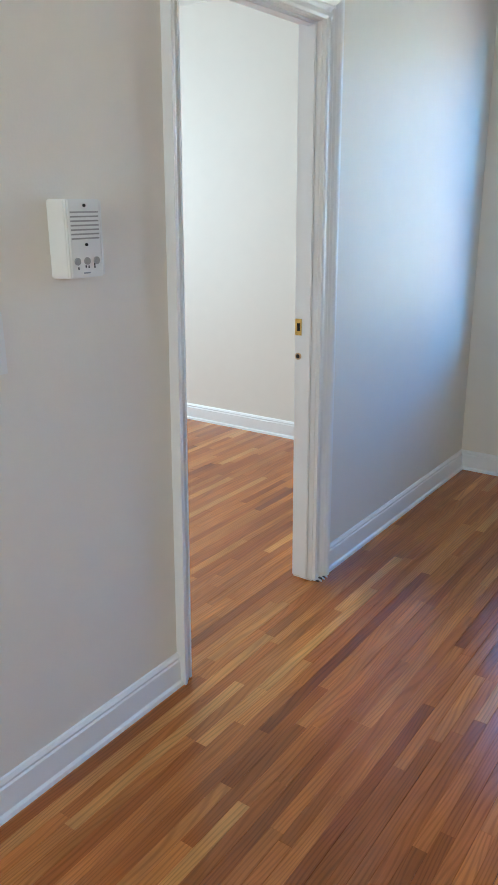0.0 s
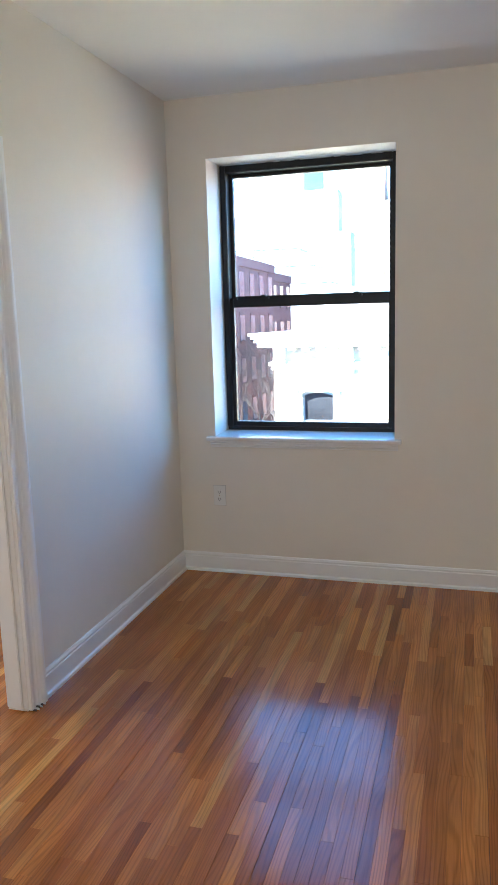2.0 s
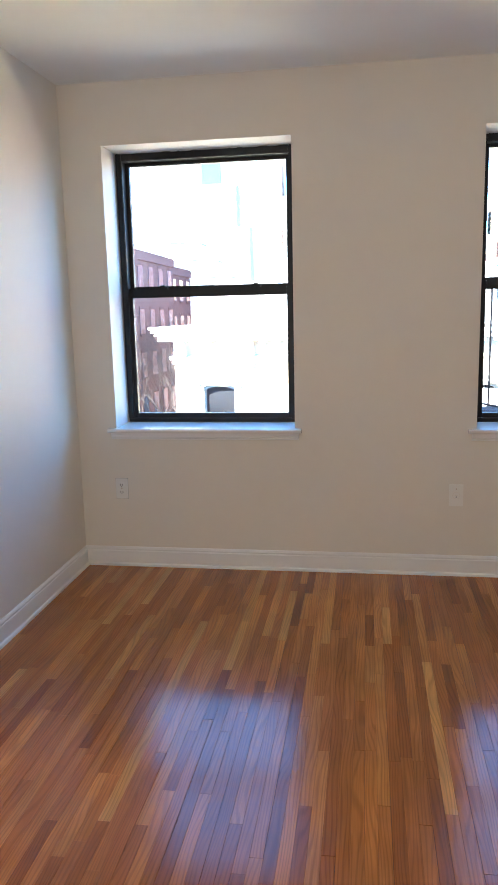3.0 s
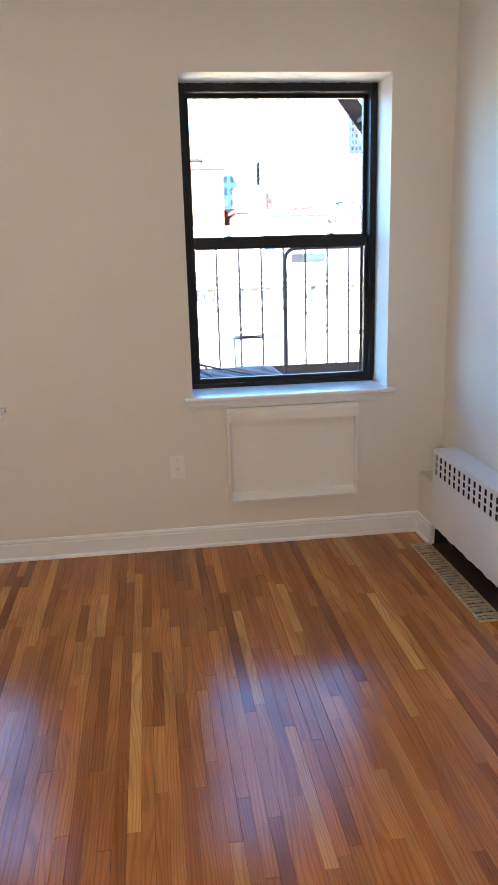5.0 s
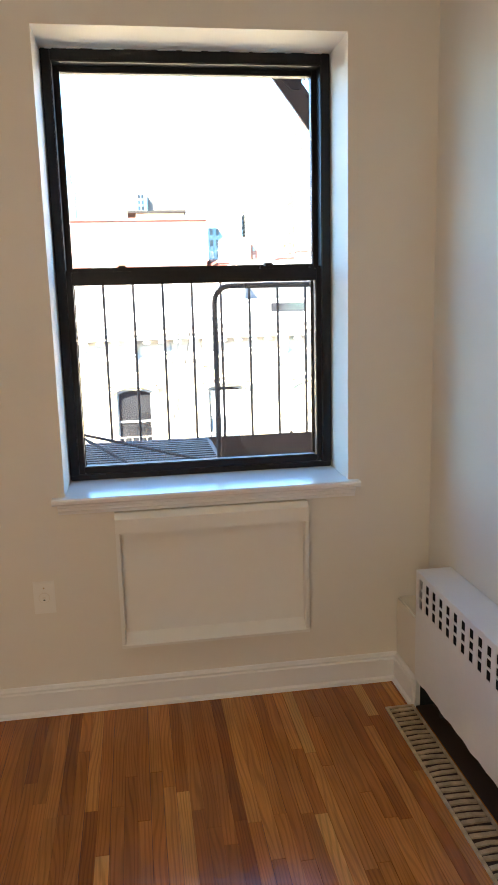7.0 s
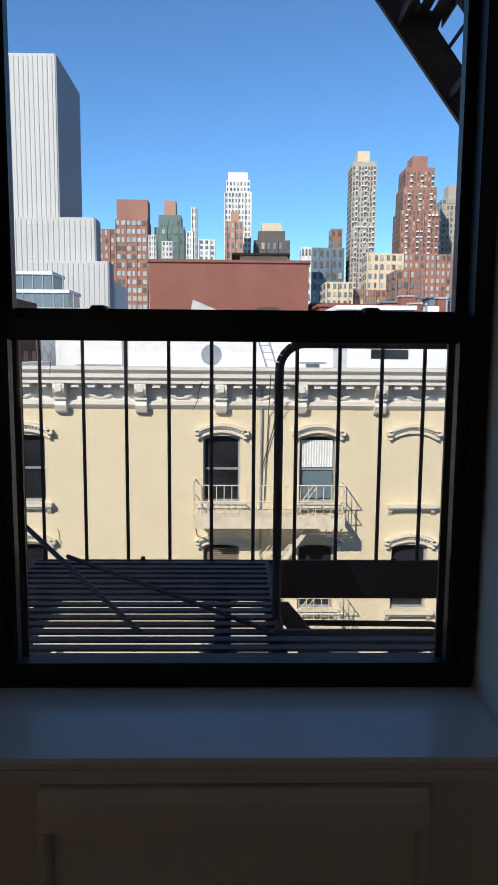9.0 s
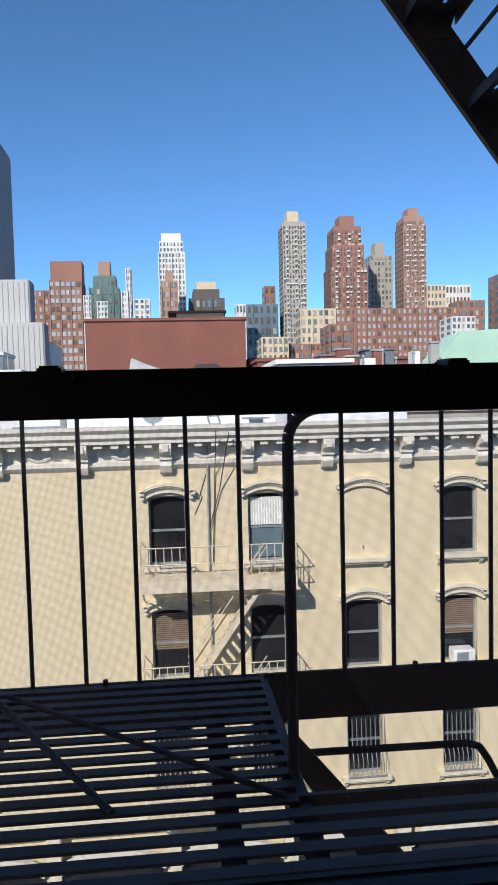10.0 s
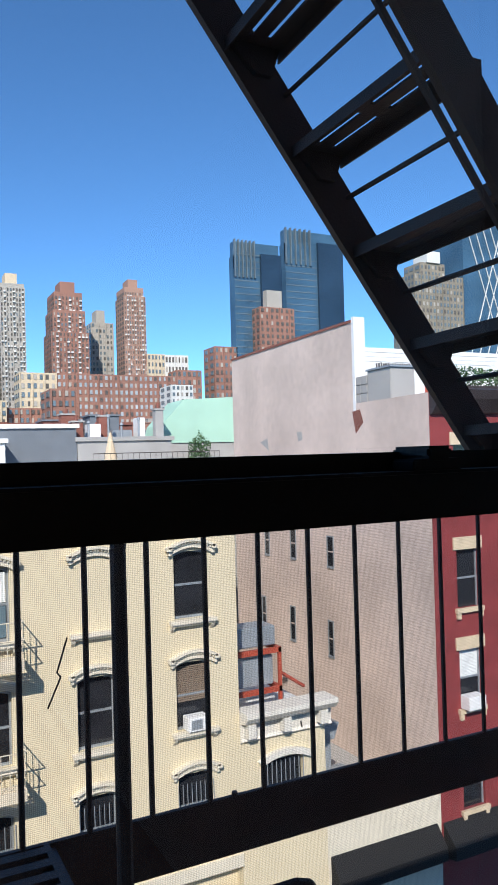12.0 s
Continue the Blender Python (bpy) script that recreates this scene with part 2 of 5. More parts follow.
# ---- mesh building ----
class Shape:
    """Collects boxes, tubes and strips for one mesh. Outdoors all of it follows the street's slight fall to the north."""

    fall = 0.0

    def __init__(self):
        self.v, self.f = [], []

    def add(self, vs, fs):
        k = len(self.v)
        self.v += [(p[0], p[1], p[2] - Shape.fall * (p[1] - 0.25)) for p in vs]
        self.f += [tuple(i + k for i in q) for q in fs]
        return self

    def box(self, x0, x1, y0, y1, z0, z1):
        vs = [(x, y, z) for z in (z0, z1) for y in (y0, y1) for x in (x0, x1)]
        return self.add(vs, [(0, 2, 3, 1), (4, 5, 7, 6), (0, 1, 5, 4), (2, 6, 7, 3), (0, 4, 6, 2), (1, 3, 7, 5)])

    def tube(self, a, b, r, n=8, r2=None):
        a, b = Vector(a), Vector(b)
        d = (b - a).normalized()
        u = d.orthogonal().normalized()
        w = d.cross(u)
        r2 = r if r2 is None else r2
        vs = []
        for p, rad in ((a, r), (b, r2)):
            vs += [p + rad * (math.cos(2 * math.pi * i / n) * u + math.sin(2 * math.pi * i / n) * w) for i in range(n)]
        fs = [(i, (i + 1) % n, n + (i + 1) % n, n + i) for i in range(n)]
        return self.add(vs, fs + [tuple(range(n))[::-1], tuple(range(n, 2 * n))])

    def path(self, pts, r, n=8):
        for a, b in zip(pts, pts[1:]):
            self.tube(a, b, r, n)
        return self

    def prism(self, outline, axis, lo, hi):
        """A flat outline of (a, b) pairs pushed along an axis; a, b are the other two axes in order."""
        n = len(outline)

        def put(a, b, c):
            return {"x": (c, a, b), "y": (a, c, b), "z": (a, b, c)}[axis]

        vs = [put(a, b, lo) for a, b in outline] + [put(a, b, hi) for a, b in outline]
        fs = [(i, (i + 1) % n, n + (i + 1) % n, n + i) for i in range(n)]
        return self.add(vs, fs + [tuple(range(n))[::-1], tuple(range(n, 2 * n))])

    def mesh(self, name, material, bevel=0.0, smooth=False):
        me = bpy.data.meshes.new(name)
        me.from_pydata(self.v, [], self.f)
        bm = bmesh.new()
        bm.from_mesh(me)
        bmesh.ops.recalc_face_normals(bm, faces=bm.faces)
        if bevel:
            bmesh.ops.bevel(bm, geom=[e for e in bm.edges], offset=bevel, segments=2, affect="EDGES", clamp_overlap=True)
        bm.to_mesh(me)
        bm.free()
        if smooth:
            for p in me.polygons:
                p.use_smooth = True
        me.materials.append(material)
        return me


def part(name, shape, material, parent=None, label="", bevel=0.0, smooth=False):
    ob = new(name, shape.mesh(name, material, bevel, smooth))
    if parent is not None:
        ob.parent = parent
        ob.matrix_parent_inverse = parent.matrix_basis.inverted()
    return tagged(ob, label)


def thing(name, at, label, category, group="", kind=""):
    ob = new(name)
    ob.empty_display_size = 0.1
    ob.matrix_basis = pose(*at)
    return tagged(ob, label, category, group, kind)


def B(*a):
    return Shape().box(*a)


# ---- the room's shell ----
XR, YB, H = 3.46, -5.6, 2.586          # right wall, back wall, ceiling
W1, W2 = (0.222, 1.214), (2.153, 3.149)  # window openings
SILL, HEAD = 0.793, 2.277
YO = 0.33                              # outer face of the window wall
D0, D1, DH = -2.416, -1.650, 2.004     # doorway in the left wall
XL = -3.4                              # far side of the second room

def structure(name, shape, material, label, category, bevel=0.0):
    return tagged(part(name, shape, material, None, label, bevel), "", category, "", "structure")


s = Shape()
for a, b in ((XL - 0.3, W1[0]), (W1[1], W2[0]), (W2[1], XR + 0.3)):
    s.box(a, b, 0, YO, 0, H)
for w in (W1, W2):
    s.box(w[0], w[1], 0, YO, 0, SILL - 0.004).box(w[0], w[1], 0, YO, HEAD, H)
structure("wall_north", s, WALL, "smooth beige painted plaster wall with two window openings", "wall")
s = B(-0.085, 0, D1, 0, 0, H).box(-0.085, 0, YB, D0 - 0.001, 0, H).box(-0.085, 0, D0 - 0.001, D1, DH + 0.021, H).prism([(D0 - 0.001, 0), (D0 + 0.042, DH + 0.021), (D0 - 0.001, DH + 0.021)], "x", -0.085, 0)
structure("wall_west", s, WALL, "smooth off-white painted wall with an open doorway", "wall")
structure("wall_east", B(XR, XR + 0.3, YB, 0, 0, H), WALL, "smooth off-white painted wall behind the radiator", "wall")
# the south wall's opening is made up to hold the fill lamp
structure("wall_south", B(-0.13, 0.2, YB - 0.2, YB, 0, H).box(1.8, XR + 0.3, YB - 0.2, YB, 0, H).box(0.2, 1.8, YB - 0.2, YB, 0, 0.85).box(0.2, 1.8, YB - 0.2, YB, 2.25, H), WALL, "plain off-white painted wall with a window-sized opening for a lamp", "wall")
structure("wall_second_room_south", B(XL, -0.085, -4.6, -4.4, 0, H), WALL, "plain off-white painted wall", "wall")
s = B(XL - 0.3, XL, -4.6, -2.85, 0, H).box(XL - 0.3, XL, -0.95, 0, 0, H).box(XL - 0.3, XL, -2.85, -0.95, 0, 0.8).box(XL - 0.3, XL, -2.85, -0.95, 2.3, H)
structure("wall_second_room_west", s, WALL, "plain off-white painted wall with a window-sized opening for a lamp", "wall")
structure("ceiling", B(XL, XR, YB, 0, H, H + 0.25), CEIL, "flat white painted plaster ceiling", "ceiling")
structure("baseboard_right_return", B(3.337, XR, -0.205, 0, 0, 0.33), WALL, "low painted boxed return beside the radiator cover", "wall", 0.006)

# baseboards: a board with a stepped bead and a quarter-round shoe
BASE = [(0, 0), (0.024, 0), (0.022, 0.012), (0.014, 0.018), (0.014, 0.085), (0.010, 0.090), (0.012, 0.098), (0.006, 0.108), (0, 0.110)]


def baseboard(name, axis, lo, hi, at, sign):
    return structure(name, Shape().prism([(at + sign * a, z) for a, z in BASE], axis, lo, hi), TRIM, "white gloss-painted wooden baseboard with a moulded top", "baseboard")


baseboard("baseboard_north", "x", 0.0, 3.337, 0.0, -1)
baseboard("baseboard_west_a", "y", D1 + 0.087, -0.016, 0.0, 1)
baseboard("baseboard_west_b", "y", YB, D0 - 0.050, 0.0, 1)
baseboard("baseboard_return", "y", -0.205, -0.016, 3.337, -1)
baseboard("baseboard_east", "y", YB, -1.069, XR, -1)
baseboard("baseboard_second_room", "x", XL, -0.085, -0.06, -1)
structure("wall_second_room_north", B(XL, -0.085, -0.06, -0.001, 0, H), WALL, "smooth white painted wall of the next room", "wall")

# ---- doorway: jambs, stops, casing ----
door = thing("door_1", (-0.06, (D0 + D1) / 2, 0), "white gloss-painted open door frame with moulded casing", "door frame", kind="structure")
def leaning(shape):
    """The old frame's left post leans in by 42 mm at its head."""
    shape.v = [(x, y + 0.042 * z / DH, z) for x, y, z in shape.v]
    return shape


part("jamb", B(-0.090, 0.004, D1 - 0.001, D1 + 0.018, 0.006, DH + 0.02), TRIM, door, bevel=0.002)
part("jamb", leaning(B(-0.090, 0.004, D0 - 0.018, D0 + 0.001, 0.006, DH + 0.02)), TRIM, door, bevel=0.002)
part("head_jamb", B(-0.090, 0.004, D0 + 0.043, D1 - 0.001, DH - 0.001, DH + 0.02), TRIM, door, bevel=0.002)
part("door_stop", B(-0.050, -0.016, D1 - 0.012, D1 - 0.001, 0.006, DH - 0.001), TRIM, door, bevel=0.003)
part("door_stop", leaning(B(-0.050, -0.016, D0 + 0.001, D0 + 0.012, 0.006, DH - 0.001)), TRIM, door, bevel=0.003)
part("door_stop", B(-0.050, -0.016, D0 + 0.055, D1 - 0.012, DH - 0.013, DH - 0.001), TRIM, door, bevel=0.003)
CAS = [(0, 0.002), (0.016, 0.002), (0.020, 0.010), (0.020, 0.022), (0.014, 0.026), (0.018, 0.034), (0.023, 0.040), (0.020, 0.046), (0.027, 0.054), (0.032, 0.066), (0.034, 0.074), (0.034, 0.086), (0, 0.086)]
part("casing", Shape().prism([(p, D1 + w) for p, w in CAS], "z", 0.004, DH + 0.087), TRIM, door, "moulded side casing, worn at the foot")
part("casing", leaning(Shape().prism([(p, D0 - w * 0.62) for p, w in CAS], "z", 0.004, DH + 0.046)), TRIM, door)
part("head_casing", Shape().prism([(p, DH + w) for p, w in CAS], "y", D0 - 0.004, D1 + 0.086), TRIM, door)
sp = part("strike_plate", B(-0.086, -0.060, D1 - 0.0045, D1 - 0.0012, 0.984, 1.044), BRASS, door, "brass strike plate")
part("latch_hole", B(-0.078, -0.066, D1 - 0.0055, D1 - 0.0043, 1.000, 1.028), DARKHOLE, sp)
sp = part("deadbolt_plate", Shape().tube((-0.073, D1 - 0.0045, 0.906), (-0.073, D1 - 0.0012, 0.906), 0.013, 16), STEEL, door, "round steel bolt keeper")
part("bolt_hole", Shape().tube((-0.073, D1 - 0.0055, 0.906), (-0.073, D1 - 0.0043, 0.906), 0.008, 14), DARKHOLE, sp)
for k in range(7):
    y = D1 + 0.005 + 0.011 * k
    part("chipped_putty", Shape().prism([(-0.004, y), (0.034 + 0.006 * (k % 2), y + 0.001), (0.030, y + 0.007), (0.0, y + 0.008)], "z", 0.001, 0.006 + 0.002 * (k % 3)), COVER if k % 2 else SUBFLOOR, door)


# ---- windows ----
def room_window(name, x0, x1, screen):
    w = thing(name, ((x0 + x1) / 2, 0.2, SILL), "black-painted double-hung sash window in a deep white reveal", "window", kind="structure")
    fx0, fx1, fy = x0 + 0.003, x1 - 0.003, 0.217
    f = B(fx0, fx0 + 0.034, fy, 0.326, SILL + 0.022, HEAD - 0.001).box(fx1 - 0.034, fx1, fy, 0.326, SILL + 0.022, HEAD - 0.001)
    f.box(fx0 + 0.034, fx1 - 0.034, fy, 0.326, HEAD - 0.042, HEAD - 0.001).box(fx0, fx1, fy + 0.01, 0.326, SILL, SILL + 0.022)
    part("window_frame", f, BLACK, w, "black painted frame and tracks", bevel=0.003)
    s0, s1 = x0 + 0.028, x1 - 0.028
    g0, g1 = x0 + 0.058, x1 - 0.057
    lo = B(s0, g0, 0.232, 0.268, 0.816, 1.545).box(g1, s1, 0.232, 0.268, 0.816, 1.545)
    lo.box(g0, g1, 0.232, 0.268, 0.816, 0.843).box(g0, g1, 0.232, 0.268, 1.500, 1.545)
    lower = part("lower_sash", lo, BLACK, w, "black lower sash", bevel=0.003)
    part("pane", B(g0 - 0.004, g1 + 0.004, 0.248, 0.252, 0.840, 1.504), GLASS, lower).visible_shadow = False
    up = B(s0, g0, 0.276, 0.312, 1.505, 2.250).box(g1, s1, 0.276, 0.312, 1.505, 2.250)
    up.box(g0, g1, 0.276, 0.312, 1.505, 1.563).box(g0, g1, 0.276, 0.312, 2.216, 2.250)
    upper = part("upper_sash", up, BLACK, w, "black upper sash", bevel=0.003)
    part("pane", B(g0 - 0.004, g1 + 0.004, 0.292, 0.296, 1.559, 2.220), GLASS, upper).visible_shadow = False
    for lx in (x0 + 0.234, x1 - 0.230):
        lk = part("sash_lock", B(lx - 0.032, lx + 0.028, 0.236, 0.270, 1.545, 1.556), BLACK, lower, bevel=0.002)
        part("lock_cam", B(lx - 0.016, lx + 0.014, 0.234, 0.290, 1.556, 1.568), BLACK, lower, bevel=0.003)
    part("tilt_latch", B(s0 + 0.004, s0 + 0.05, 0.234, 0.262, 1.545, 1.553), BLACK, lower, bevel=0.002)
    part("tilt_latch", B(s1 - 0.05, s1 - 0.004, 0.234, 0.262, 1.545, 1.553), BLACK, lower, bevel=0.002)
    if screen:
        sc = B(s0, g0, 0.3135, 0.324, 0.816, 1.53).box(g1, s1, 0.3135, 0.324, 0.816, 1.53).box(g0, g1, 0.3135, 0.324, 0.8155, 0.819)
        sf = part("screen_frame", sc, BLACK, w, "narrow black insect screen frame")
        for pts in (((2.583, 1.416), (2.574, 1.388), (2.577, 1.384), (2.566, 1.360)), ((2.279, 1.105), (2.284, 1.090), (2.281, 1.086), (2.288, 1.072)), ((2.274, 1.458), (2.271, 1.430)), ((2.806, 1.306), (2.807, 1.300))):
            part("screen_tear", Shape().path([(a, 0.3172, b) for a, b in pts], 0.0008, 5), BLACK, sf, "ragged dark tear in the mesh")
        part("insect_screen", Shape().add([(g0, 0.318, 0.817), (g1, 0.318, 0.817), (g1, 0.318, 1.53), (g0, 0.318, 1.53)], [(0, 1, 2, 3)]), SCREEN, sf)
    stool = B(x0 + 0.001, x1 - 0.001, -0.001, 0.245, SILL - 0.022, SILL)
    stool.prism([(-0.001, SILL - 0.022), (-0.034, SILL - 0.022), (-0.040, SILL - 0.016), (-0.040, SILL - 0.006), (-0.034, SILL), (-0.001, SILL)], "x", x0 - 0.042, x1 + 0.036)
    part("window_sill", stool, STOOL, w, "white gloss window stool")
    ap = Shape().prism([(-0.001, SILL - 0.022), (-0.030, SILL - 0.022), (-0.030, SILL - 0.030), (-0.024, SILL - 0.034), (-0.024, SILL - 0.044), (-0.018, SILL - 0.048), (-0.016, SILL - 0.058), (-0.001, SILL - 0.062)], "x", x0 - 0.024, x1 + 0.020)
    part("sill_apron", ap, TRIM, w, "moulded white apron under the sill")
    return w


room_window("window_1", *W1, False)
room_window("window_2", *W2, True)

# a ragged bead of old caulk along the heads
for w0, w1 in (W1, W2):
    rnd = random.Random(int(w0 * 100))
    c = Shape()
    x = w0 + 0.02
    while x < w1 - 0.06:
        l = rnd.uniform(0.02, 0.09)
        c.box(x, x + l, 0.208, 0.219, HEAD - 0.0025 - rnd.uniform(0, 0.002), HEAD - 0.001)
        x += l + rnd.uniform(0.0, 0.05)
    structure("trim_caulk", c, COVER, "uneven bead of white caulk above the window frame", "caulk")

# ---- wall fittings ----
pn = thing("wall_panel", (2.654, -0.01, 0.24), "painted shallow box panel on the wall below the window", "wall panel")
part("back_plate", B(2.330, 2.978, -0.006, -0.001, 0.262, 0.690), PANEL, pn)
part("top_rail", Shape().prism([(-0.001, 0.731), (-0.026, 0.731), (-0.045, 0.712), (-0.045, 0.662), (-0.001, 0.662)], "x", 2.316, 2.992), PANEL, pn)
part("bottom_rail", Shape().prism([(-0.001, 0.242), (-0.046, 0.242), (-0.046, 0.252), (-0.006, 0.285), (-0.001, 0.285)], "x", 2.316, 2.992), PANEL, pn)
part("side_rail", B(2.316, 2.330, -0.045, -0.001, 0.252, 0.662), PANEL, pn, bevel=0.003)
part("side_rail", B(2.978, 2.992, -0.045, -0.001, 0.252, 0.662), PANEL, pn, bevel=0.003)


def outlet(x, z, m, label, single=False):
    o = thing("wall_outlet", (x + 0.035, 0, z - 0.115), label, "outlet")
    part("cover_plate", B(x, x + 0.070, -0.006, -0.0005, z - 0.115, z), m, o, bevel=0.002)
    # rim slightly larger than the plate, grey on the double socket
    part("plate_rim", B(x - 0.0012, x + 0.0712, -0.0016, -0.0003, z - 0.1165, z + 0.0012), PANEL if single else CONCRETE, o, "thin rim round the plate")
    cx = x + 0.035
    for cz in ((z - 0.058,) if single else (z - 0.037, z - 0.078)):
        r = part("receptacle", Shape().tube((cx, -0.0085, cz), (cx, -0.006, cz), 0.017, 16), m, o)
        if single:
            part("ring", Shape().tube((cx, -0.0072, cz), (cx, -0.0062, cz), 0.0195, 16), WALL, r)
            part("jack_hole", B(cx - 0.006, cx + 0.006, -0.0095, -0.0085, cz - 0.001, cz + 0.004), WALL, r)
            part("jack_hole", B(cx - 0.003, cx + 0.003, -0.0095, -0.0085, cz - 0.009, cz - 0.005), DARKHOLE, r)
        else:
            part("slot", B(cx - 0.008, cx - 0.005, -0.0092, -0.0085, cz - 0.003, cz + 0.007), DARKHOLE, r)
            part("slot", B(cx + 0.005, cx + 0.008, -0.0092, -0.0085, cz - 0.003, cz + 0.006), DARKHOLE, r)
            part("ground_hole", Shape().tube((cx, -0.0092, cz - 0.009), (cx, -0.0085, cz - 0.009), 0.0025, 8), DARKHOLE, r)
    part("screw", Shape().tube((cx, -0.0075, z - 0.0575 + (0.035 if single else 0)), (cx, -0.006, z - 0.0575 + (0.035 if single else 0)), 0.003, 8), STEEL, o)


outlet(0.200, 0.508, PLASTIC, "white plastic double socket on the wall below the window")
outlet(2.024, 0.497, PANEL, "painted-over single jack plate on the wall", True)

ic = thing("intercom", (0.0, -2.77, 1.2850), "white plastic intercom box with speaker ribs and worn buttons", "intercom")
part("housing", Shape().prism([(0, -2.836), (0.046, -2.824), (0.050, -2.818), (0.050, -2.722), (0.046, -2.716), (0, -2.709)], "z", 1.2850, 1.4570), PLASTIC, ic, bevel=0.003)
for k in range(3):
    y = -2.800 + 0.029 * k
    part("button", Shape().tube((0.050, y, 1.3220), (0.0535, y, 1.3220), 0.0085, 14), CONCRETE, ic, "worn grey push button")
for y, z in ((-2.797, 1.3040), (-2.775, 1.3070), (-2.766, 1.3060), (-2.748, 1.3110), (-2.748, 1.3050)):
    part("button_mark", B(0.050, 0.0508, y - 0.0016, y + 0.0016, z, z + 0.0055), DARKHOLE, ic)
part("maker_mark", B(0.050, 0.0508, -2.782, -2.762, 1.2940, 1.2970), GREYMETAL, ic)
for z in (1.4430, 1.3580):
    part("screw", Shape().tube((0.050, -2.77, z), (0.0535, -2.77, z), 0.0035, 8), DARKHOLE, ic)
part("face_rim", B(0.0498, 0.0512, -2.722, -2.7185, 1.2890, 1.4530), PLASTIC, ic)
for k in range(8):
    part("speaker_rib", B(0.050, 0.0525, -2.812, -2.728, 1.365 + 0.0095 * k, 1.3695 + 0.0095 * k), PLASTIC, ic, bevel=0.001)
# grey strips between the ribs paint in the shade of the slots
for k in range(7):
    part("speaker_slot_shade", B(0.050, 0.0504, -2.812, -2.728, 1.3700 + 0.0095 * k, 1.3735 + 0.0095 * k), CONCRETE, ic)
sw = thing("light_switch", (0, -3.02, 1.0850), "white plastic light switch plate on the wall", "light switch")
part("cover_plate", B(0.0005, 0.006, -3.053, -2.982, 1.0930, 1.2230), PLASTIC, sw, bevel=0.002)
part("toggle_slot", B(0.006, 0.0066, -3.027, -3.007, 1.1410, 1.1750), CONCRETE, sw)
part("toggle", B(0.0066, 0.018, -3.022, -3.012, 1.1590, 1.1720), PLASTIC, sw, bevel=0.002)

# ---- radiator cover ----
rc = thing("radiator_cover", (3.395, -0.636, 0), "white enamelled metal radiator cover with slotted front", "radiator cover")
X0, Y0, Y1, Z1 = 3.332, -1.067, -0.205, 0.507
NS, SW_, SZ0, SZ1 = 15, 0.026, 0.385, 0.488
ys = [-1.024 + k * (0.776 / (NS - 1)) for k in range(NS)]
fr = Shape()
prev = Y0
for y in ys:
    fr.box(X0, X0 + 0.002, prev, y - SW_ / 2, SZ0, SZ1)
    prev = y + SW_ / 2
fr.box(X0, X0 + 0.002, prev, Y1, SZ0, SZ1)
fr.box(X0, X0 + 0.002, Y0, Y1, SZ1, Z1).box(X0, X0 + 0.002, Y0, Y1, 0.125, SZ0)
fr.box(X0, X0 + 0.002, Y0, -1.031, 0.0, 0.125).box(X0, X0 + 0.002, -0.219, Y1, 0.0, 0.125)
n = 30
for k in range(n):
    ya, yb = -1.031 + 0.812 * k / n, -1.031 + 0.812 * (k + 1) / n
    za, zb = (0.110 + 0.003 * math.sin(j * 1.7) + 0.002 * math.sin(j * 0.8) for j in (k, k + 1))
    fr.add([(X0, ya, za), (X0, yb, zb), (X0, yb, 0.125), (X0, ya, 0.125)], [(0, 1, 2, 3)])
    fr.add([(X0 + 0.002, ya, za), (X0 + 0.002, yb, zb), (X0 + 0.002, yb, 0.125), (X0 + 0.002, ya, 0.125)], [(0, 1, 2, 3)])
part("front_panel", fr, COVER, rc)
# near-black sheets paint the cover's inner shade behind the opening and slots
part("shade_back", B(XR - 0.006, XR - 0.003, Y0 + 0.004, Y1 - 0.004, 0.001, 0.50).box(X0 + 0.02, XR - 0.006, Y1 - 0.006, Y1 - 0.003, 0.001, 0.3), DARKHOLE, rc)
part("shade_liner", B(X0 + 0.012, X0 + 0.014, Y0 + 0.02, Y1 - 0.02, 0.34, 0.502), DARKHOLE, rc)
for y in ys:
    for z in (0.417, 0.451):
        part("slot_bridge", B(X0 + 0.0005, X0 + 0.0035, y - SW_ / 2, y + SW_ / 2, z - 0.002, z + 0.006), COVER, rc)
part("top_panel", B(X0 - 0.0015, XR - 0.002, Y0 - 0.001, Y1 + 0.001, Z1, Z1 + 0.004), COVER, rc, bevel=0.0015)
part("end_panel", B(X0 + 0.0022, XR - 0.003, Y0, Y0 + 0.002, 0.0, Z1), COVER, rc)
part("end_panel", B(X0 + 0.0022, XR - 0.003, Y1 - 0.002, Y1, 0.0, Z1), COVER, rc)
part("catch", B(XR - 0.018, XR - 0.004, Y0 - 0.008, Y0 - 0.0005, 0.455, 0.472), STEEL, rc, "small metal catch", bevel=0.002)
rd = thing("radiator", (3.41, -0.63, 0), "dark finned radiator inside the cover", "radiator")
fin = Shape()
for k in range(26):
    y = -1.0 + 0.03 * k
    fin.box(3.365, 3.445, y, y + 0.006, 0.16, 0.30)
part("fins", fin, DARKHOLE, rd)
part("pipe", Shape().tube((3.405, -1.04, 0.23), (3.405, -0.22, 0.23), 0.016), IRON, rd)
part("pipe_stub", Shape().tube((3.40, -0.30, 0.0), (3.40, -0.30, 0.2), 0.013), IRON, rd)
part("pipe_stub", Shape().tube((3.40, -0.86, 0.0), (3.40, -0.86, 0.2), 0.013), IRON, rd)
# dark sheet over the floor paints the shade inside the cover
part("floor_shade", B(3.336, 3.452, -1.06, -0.21, 0.0005, 0.002), SUBFLOOR, rd)

